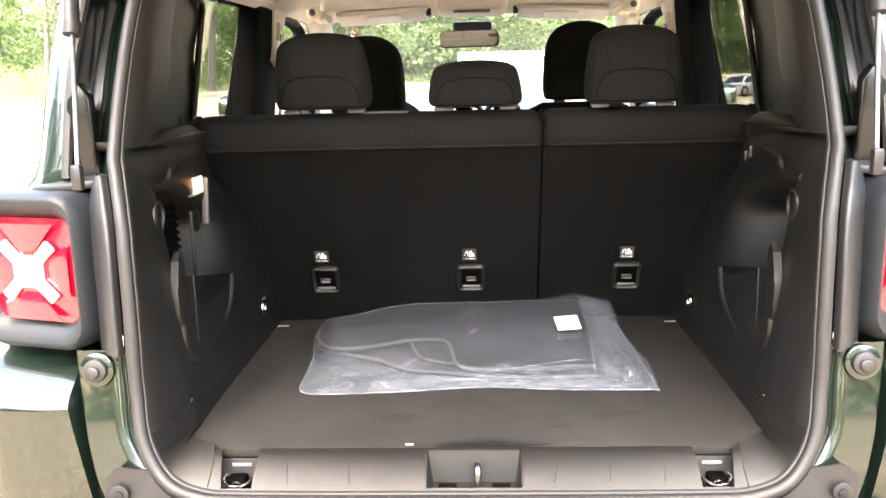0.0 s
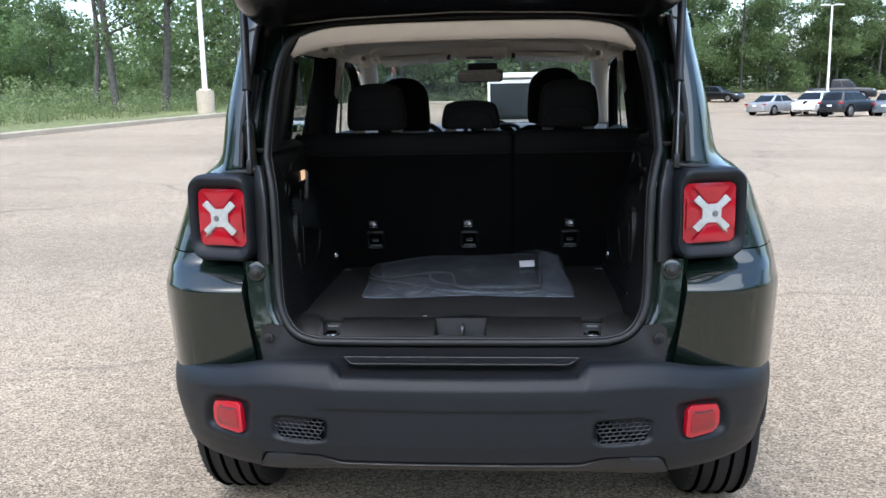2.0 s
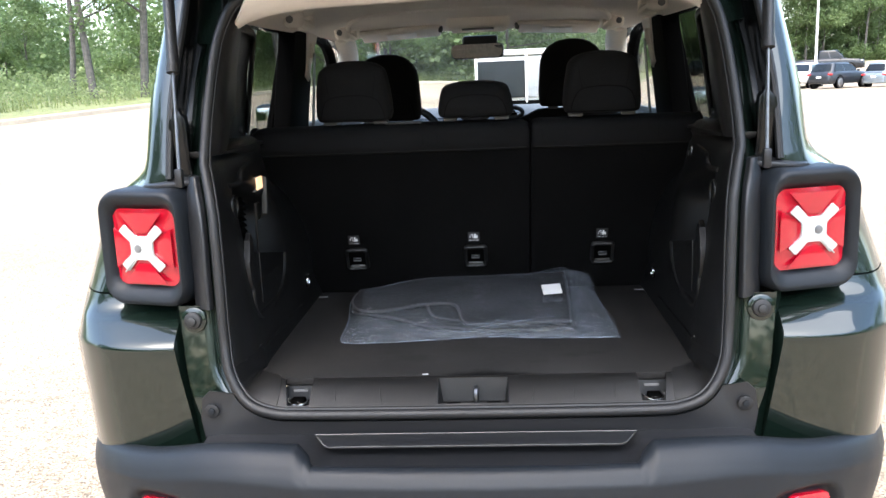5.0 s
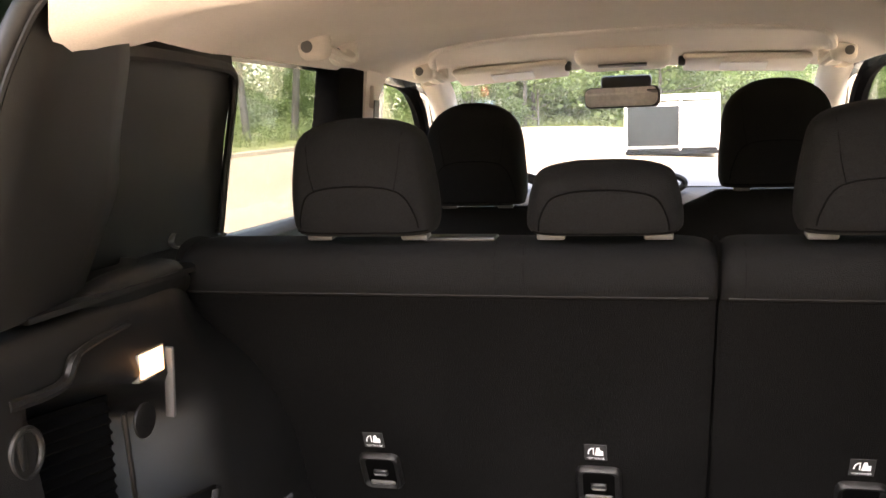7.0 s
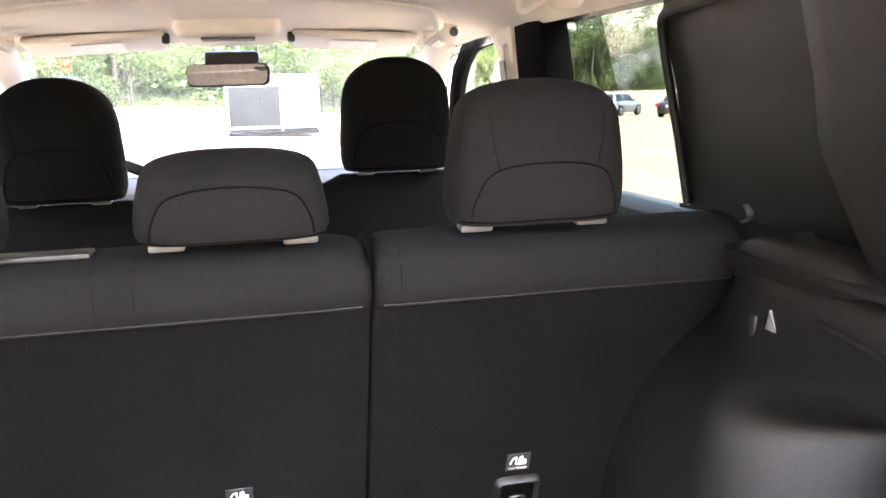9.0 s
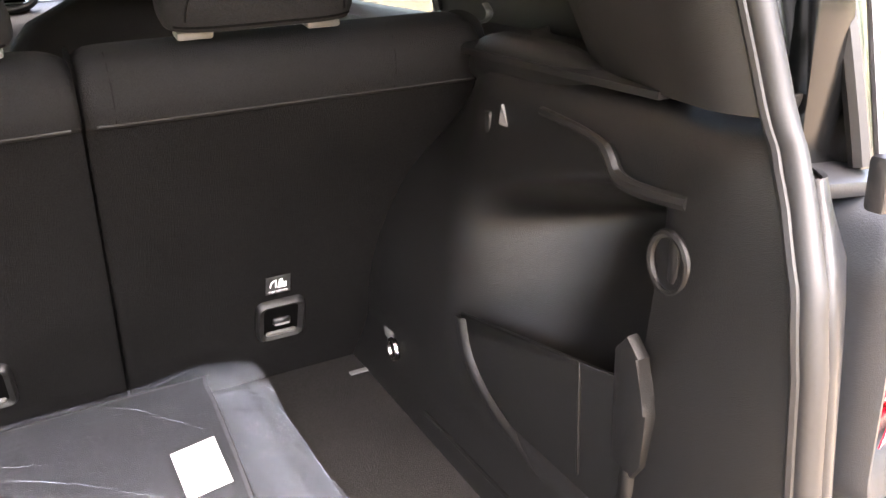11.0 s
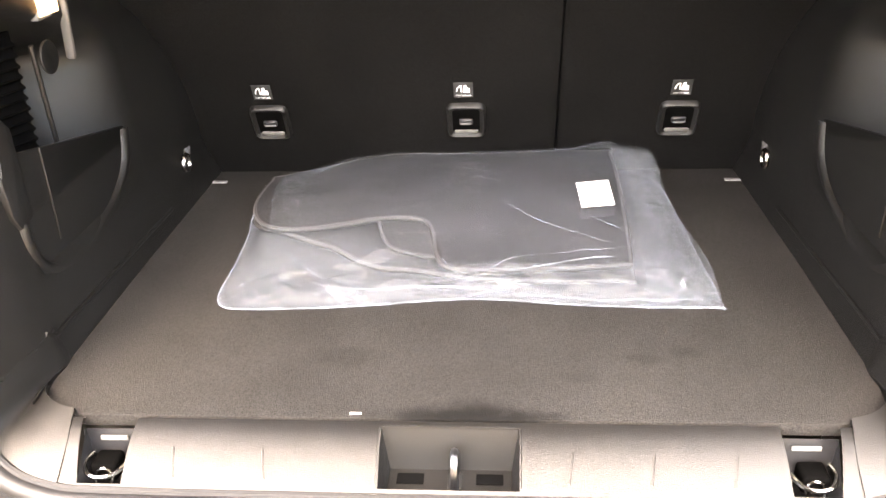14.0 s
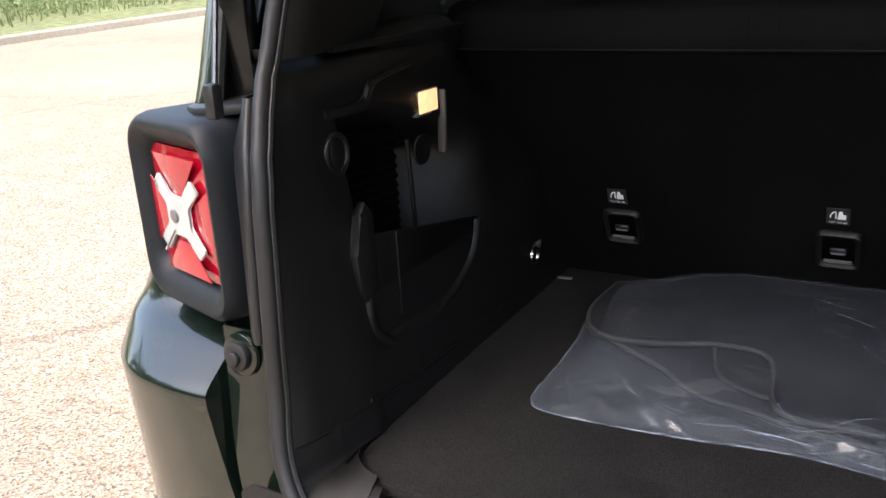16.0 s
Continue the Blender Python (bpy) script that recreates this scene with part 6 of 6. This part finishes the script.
for i in range(i0, turn_i):
    near = pts[i].y < 40
    for a in ((20, 27) if near else (4, 9, 15)):
        if rng.random() < (.12 if near else .62):
            spots.append((beyond(i + rng.uniform(0, .9), a + rng.uniform(-1.5, 3)), rng.choice((0, 2, 3) if not near else (2, 2, 4)), rng.uniform(.8, 1.1), rng.uniform(0, 360)))
for i in range(turn_i, min(turn_i + 40, i1)):
    for a in (3.5, 9):
        if rng.random() < .75:
            spots.append((beyond(i + rng.uniform(0, .9), a + rng.uniform(-1, 3)), rng.choice((0, 2, 2, 3)), rng.uniform(.9, 1.25), rng.uniform(0, 360)))
used = set()
for p, k, s, turned in spots:
    m = Matrix.Translation(p) @ Euler((0, 0, radians(turned))).to_matrix().to_4x4()
    if k not in used:
        used.add(k)
        kinds[k].matrix_basis = m @ Matrix.Scale(s, 4)
    else:
        o = copy_thing(kinds[k], m)
        o.scale = (s, s, s)

left0, left1 = [next(i for i, p in enumerate(pts) if p.y > q) for q in (16, 45)]
# undergrowth, tall weeds and far foliage
out = []
for _ in range(4200):
    i = rng.uniform(i0, i1)
    a = rng.choice((rng.uniform(2.6, 6), rng.uniform(5, 13), rng.uniform(12, 26)))
    if i > turn_i:
        a = max(a, 3.2)
    p = beyond(i, a)
    r = rng.uniform(.22, .50) * (1 + .10 * a)
    clump_places((p.x, p.y, p.z + r * .55), r, 46, .055 + .009 * a, rng, out)
und = new("undergrowth", leaf_quads("undergrowth", out, M_LEAF2))
tagged(und, "tangled green undergrowth along the woods", "undergrowth", kind="stuff")
out = []
for _ in range(6800):
    i = rng.uniform(i0, i1) if rng.random() < .6 else rng.uniform(left0, left1)
    q = pts[int(i)]
    right = q.y > 46
    a = rng.uniform(8, 20) if right else rng.uniform(30, 50)
    p = beyond(i, a)
    lump = noise.noise(Vector((i * .25, a * .1, 2)))
    top = (13 + 5 * lump) if right else (5.5 + 6 * lump)
    h = rng.uniform(0, 1) ** (1.15 if right else 1.3) * top
    clump_places((p.x, p.y, p.z + h), rng.uniform(.8, 1.8), 30, .42, rng, out)
for _ in range(600):
    clump_places((rng.uniform(-24, 2), rng.uniform(49, 62), 1 + rng.uniform(0, 9)), rng.uniform(.8, 1.7), 30, .40, rng, out)
for _ in range(1700):
    i = rng.uniform(turn_i, min(turn_i + 42, i1))
    p = beyond(i, rng.uniform(6, 20))
    clump_places((p.x, p.y, p.z + 6.5 * rng.random()), rng.uniform(.6, 1.3), 30, .34, rng, out)
# unseen foliage added beside and behind the eye, to darken the paint's reflections
for _ in range(900):
    i = rng.uniform(0, i0)
    p = beyond(i, rng.uniform(5, 16))
    clump_places((p.x, p.y, p.z + rng.uniform(0, 1) * 12), rng.uniform(1.0, 2.0), 26, .7, rng, out)
for _ in range(500):
    clump_places((rng.uniform(31, 42), rng.uniform(-45, 10), rng.uniform(0, 15)), rng.uniform(1.2, 2.4), 26, .75, rng, out)
for _ in range(1600):
    x = rng.uniform(-75, 75)
    h = rng.uniform(0, 1) * (13 + 5 * noise.noise(Vector((x * .12, 4, 1))))
    clump_places((x, -46 + .006 * x * x * .3 + rng.uniform(-4, 4), h), rng.uniform(1.2, 2.4), 26, .75, rng, out)
far = new("far_woods", leaf_quads("far_woods", out, M_LEAF))
tagged(far, "dense green woods behind the car park, with unseen clumps added to darken reflections", "woods", kind="stuff")
out = []
for _ in range(42000):
    i = rng.uniform(i0, i1)
    a = .2 + 8 * rng.random() ** 1.5
    p = beyond(i, a)
    tall = .06 if a < 2.2 else rng.uniform(.12, .50)
    out.append(((p.x, p.y, p.z - .03), tall * rng.uniform(.6, 1.2), 1))
gr = new("grass", leaf_quads("grass", out, M_GRASS))
tagged(gr, "mown verge and tall weeds beyond the kerb", "grass", kind="stuff")


# ---------------------------------------------------------------- lamp posts, trailer, parked cars
def light_pole(x, y, z, height, label, arms):
    t = thing("street_lamp", label, "street lamp", "car park lamps", (x, y, z))
    prof = [(.32, -.3), (.32, .80), (.30, .84), (.0, .84)]
    part("pedestal", sheet([[(r * math.cos(a), r * math.sin(a), h) for a in (2 * math.pi * k / 20 for k in range(20))] for r, h in prof], 0, True), M_CONCRETE, t, "round concrete pedestal")
    part("base_plate", box(0, 0, .87, .34, .34, .06, .01), M_WHITEPAINT, t)
    part("pole", tube([(0, 0, .85), (0, 0, height * .5), (0, 0, height)], [.10, .085, .065], 12), M_WHITEPAINT, t, "white painted pole")
    for s in arms:
        part("lamp_head", box(s * .55, 0, height + .02, .62, .30, .09, .03), M_WHITEPAINT, t)
        part("arm", tube([(0, 0, height - .02), (s * .3, 0, height + .02)], .03, 8), M_WHITEPAINT, t)
    return t


M_WHITEPAINT = material("white_paint", (0.78, 0.78, 0.76), 0.45, 0, 0, 30, 0.04, 0, None, 2, 0.05)
light_pole(-11.05, 28.8, 1.05, 8.5, "white lamp post on a round concrete pedestal", (-1, 1))
light_pole(24.6, 66, ground_z(24.6, 66), 7.75, "white lamp post with two heads among parked cars", (-1, 1))

M_PANEL = material("grey_panel", (0.010, 0.0135, 0.0145), 0.6, 0, 0, 20, 0.06, 0, None, 3, 0.12, 0.08)
M_TARP = material("pale_sheeting", (0.26, 0.28, 0.30), 0.6, 0, 0, 10, 0.15, 0.5, 14)
M_TAIL = material("tail_red", (0.35, 0.02, 0.02), 0.3)
M_HEAD = material("head_glass", (0.6, 0.62, 0.64), 0.15)


def box_trailer():
    gz = ground_z(.8, 24)
    t = thing("box_trailer", "white box trailer with grey side panels parked ahead", "trailer", at=(.75, 24, gz))
    part("roof", box(0, 1.0, 2.03 - gz, 2.5, 3.0, .16, .05, 3), M_WHITEPAINT, t)
    part("panel", box(-.48, -.46, 1.27 - gz, 1.38, .04, 1.06, .01), M_PANEL, t, "dark grey panel")
    part("panel", box(.74, -.46, 1.27 - gz, .98, .04, 1.06, .03), M_TARP, t, "pale sheeting")
    for x in (-1.22, .23, 1.22):
        part("post", box(x, -.47, 1.30 - gz, .07, .08, 1.40, .015), M_WHITEPAINT, t)
    part("body", box(0, 1.05, 1.27 - gz, 2.36, 2.9, 1.3, .04), M_WHITEPAINT, t)
    part("frame", box(0, 1.0, .58 - gz, 2.45, 3.0, .16, .03), M_VOID, t)
    for x in (-1.05, 1.05):
        part("wheel", disc((x - .1, 1.0, .33), (1, 0, 0), .33, .2, 24, .03), M_TYRE, t)
    return t


box_trailer()


# for each body style: cab foot and cab top along the length, belt height, top line of the body
STYLES = {
    "sedan": ((-.35, .22), (-.17, .02), .90, ([-.5, -.47, -.36, -.1, .2, .36, .46, .5], [.74, .88, .93, .91, .90, .82, .72, .58])),
    "hatch": ((-.47, .27), (-.40, .03), .93, ([-.5, -.46, -.3, 0, .25, .38, .46, .5], [.80, .93, .95, .93, .92, .84, .74, .58])),
    "suv": ((-.475, .24), (-.37, .02), 1.02, ([-.5, -.47, -.3, 0, .24, .38, .46, .5], [.85, 1.02, 1.04, 1.02, 1.01, .95, .86, .66])),
    "pickup": ((-.18, .24), (-.145, .10), 1.14, ([-.5, -.49, -.1, 0, .24, .40, .47, .5], [1.05, 1.12, 1.14, 1.14, 1.14, 1.09, 1.02, .80])),
}


def oval(lx0, lx1, w, n=40, sharp=.32):
    """Rounded plan outline from tail lx0 to nose lx1, half width w."""
    c, h = (lx0 + lx1) / 2, (lx1 - lx0) / 2
    out = []
    for k in range(n):
        a = 2 * math.pi * k / n
        p, q = math.cos(a), math.sin(a)
        out.append((c + h * math.copysign(abs(p) ** sharp, p), w * math.copysign(abs(q) ** sharp, q)))
    return out


def parked_car(name, label, paint, at, yaw, length=4.6, width=1.8, height=1.45, kind="sedan"):
    """Parked car: x forward in its own frame."""
    t = thing(name, label, "car", "parked cars", at)
    t.rotation_euler = (0, 0, radians(yaw))
    L, W, H = length, width / 2, height
    foot, roof, belt, (tx, tz) = STYLES[kind]
    tall = kind in ("suv", "pickup")
    low = .30 if tall else .22
    wheel_r = .37 if tall else .32

    def top(x):
        return table(x / L, tx, tz)
    rows = []
    for v, kl, kw in ((0, .95, .93), (.12, .985, .97), (.35, 1.0, 1.0), (.6, 1.0, 1.0), (.82, .99, .985), (.95, .975, .955), (1, .955, .92)):
        rows.append([(x, y, low + (top(x) - low) * v) for x, y in oval(-L / 2 * kl, L / 2 * kl, W * kw)])
    for kw in (.8, .5, .15):
        rows.append([(x * (.90 + .06 * kw), y * kw, top(x) + .025 * (1 - kw)) for x, y in oval(-L / 2 * .955, L / 2 * .955, W * .92)])
    bm = sheet(rows, 0, True)
    bm.faces.new([bm.verts.new(p) for p in rows[0]])
    part("body", bm, paint, t, "", 50)

    def cab(v):
        """Tail end, nose end and half width of the cab at a share of its height."""
        f = v ** 1.15
        return (foot[0] + (roof[0] - foot[0]) * f) * L, (foot[1] + (roof[1] - foot[1]) * f) * L, W * (.90 - .24 * v ** 1.3)

    def cab_z(v):
        return belt - .02 + (H - belt + .02) * v
    rows = []
    for v in (0, .2, .4, .6, .75, .86, .93):
        rows.append([(x, y, cab_z(v)) for x, y in oval(*cab(v))])
    x0, x1, w = cab(.93)
    for k, z in ((.95, .965), (.85, .985), (.5, .998), (.1, 1)):
        rows.append([((x0 + x1) / 2 + (x - (x0 + x1) / 2) * k, y * k, cab_z(z)) for x, y in oval(x0, x1, w)])
    bm = sheet(rows, 0, True)
    bm.faces.new([bm.verts.new(p) for p in rows[-1]])
    part("roof", bm, paint, t, "", 60)
    levels = (.12, .35, .6, .82)
    for end, nm in ((0, "rear_glass"), (1, "windscreen")):
        sg = 1 if end else -1
        part(nm, sheet([[(cab(v)[end] + sg * .012 - sg * .05 * abs(u) ** 4, cab(v)[2] * .84 * u, cab_z(v) + .006) for u in (-1, -.8, -.4, 0, .4, .8, 1)] for v in levels], .008), M_DARKGLASS, t)
    for u in (-1, 1):
        mid = .5 if kind == "pickup" else .46
        for f0, f1 in ((.10, mid - .02), (mid + .02, .93)):
            part("side_glass", sheet([[(cab(v)[0] + (cab(v)[1] - cab(v)[0]) * (f0 + (f1 - f0) * k / 4), u * (cab(v)[2] + .008), cab_z(v)) for k in range(5)] for v in levels], .006), M_DARKGLASS, t)
        for wx in (-.295, .305):
            part("wheel_well", disc((wx * L, u * (W - .16), wheel_r + .02), (0, u, 0), wheel_r + .05, .166, 24), M_VOID, t)
            w = part("wheel", disc((wx * L, u * (W - .19), wheel_r), (0, u, 0), wheel_r, .205, 24, .03), M_TYRE, t)
            part("rim", disc((wx * L, u * (W + .008), wheel_r), (0, u, 0), wheel_r * .66, .012, 20, .004), M_RIM, w)
        zt = top(-.47 * L) - .13
        part("tail_lamp", box(-.478 * L, u * W * .78, zt, .10, W * .34, .13, .04), M_TAIL, t)
        part("headlamp", box(.462 * L, u * W * .74, top(.46 * L) - .08, .16, W * .36, .10, .04), M_HEAD, t)
        part("door_mirror", box(foot[1] * L - .42, u * (W + .04), belt + .06, .10, .18, .12, .04, 3), paint, t)
    part("number_plate", box(-.5 * L + .002, 0, .66 if not tall else .72, .014, .32, .12, .004), M_PAPER, t)
    part("grille", box(.493 * L, 0, low + .25, .03, W * .5, .07, .01), M_DARK, t)
    part("intake", box(.490 * L, 0, low + .10, .05, W * 1.3, .12, .03), M_DARK, t)
    part("bumper", box(-.488 * L, 0, low + .12, .08, W * 1.6, .18, .04), M_DARK if tall else paint, t)
    return t


M_DARKGLASS = material("car_glass", (0.008, 0.011, 0.012), 0.10, 0, 0, 80, 0.1, 0, None, 3, 0.1, 0.25)
C_SILVER = material("silver_paint", (0.33, 0.34, 0.35), 0.3, 0.3, 1.0)
C_WHITE = material("white_car_paint", (0.60, 0.60, 0.59), 0.35, 0, 1.0)
C_GREY = material("dark_grey_paint", (0.020, 0.024, 0.030), 0.35, 0.2, 0.4)
C_BLACK = material("black_paint", (0.005, 0.006, 0.008), 0.35, 0.1, 0.35)
C_BLUE = material("pale_blue_paint", (0.20, 0.235, 0.26), 0.3, 0.4, 1.0)
for name, label, paint, (x, y), yaw, dims, kind in (
    ("sedan", "silver saloon car parked on the asphalt", C_SILVER, (19.1, 60.5), 38, (4.8, 1.83, 1.44), "sedan"),
    ("sport_utility", "white off-road car parked nose outwards", C_WHITE, (20.9, 58.2), -125, (4.7, 1.85, 1.66), "suv"),
    ("sport_utility", "dark grey off-road car seen from behind", C_GREY, (21.9, 54.6), 38, (4.4, 1.82, 1.60), "suv"),
    ("hatchback", "pale blue small hatchback parked in the row", C_BLUE, (24.9, 54.0), 36, (4.0, 1.70, 1.50), "hatch"),
    ("sedan", "black saloon car parked by the woods", C_BLACK, (19.4, 79), -40, (4.8, 1.83, 1.44), "sedan"),
    ("pickup_truck", "black pickup truck parked behind the row", C_BLACK, (29.6, 76.5), -26, (5.7, 2.0, 1.92), "pickup"),
    ("sedan", "black saloon car parked in the row", C_BLACK, (26, 47), 38, (4.7, 1.83, 1.44), "sedan"),
    ("sport_utility", "white off-road car parked in the row", C_WHITE, (30, 52), 38, (4.7, 1.85, 1.72), "suv"),
    ("sport_utility", "black off-road car parked in the row", C_BLACK, (31, 43), 38, (4.7, 1.88, 1.75), "suv"),
):
    parked_car(name, label, paint, (x, y, ground_z(x, y)), yaw, *dims, kind)
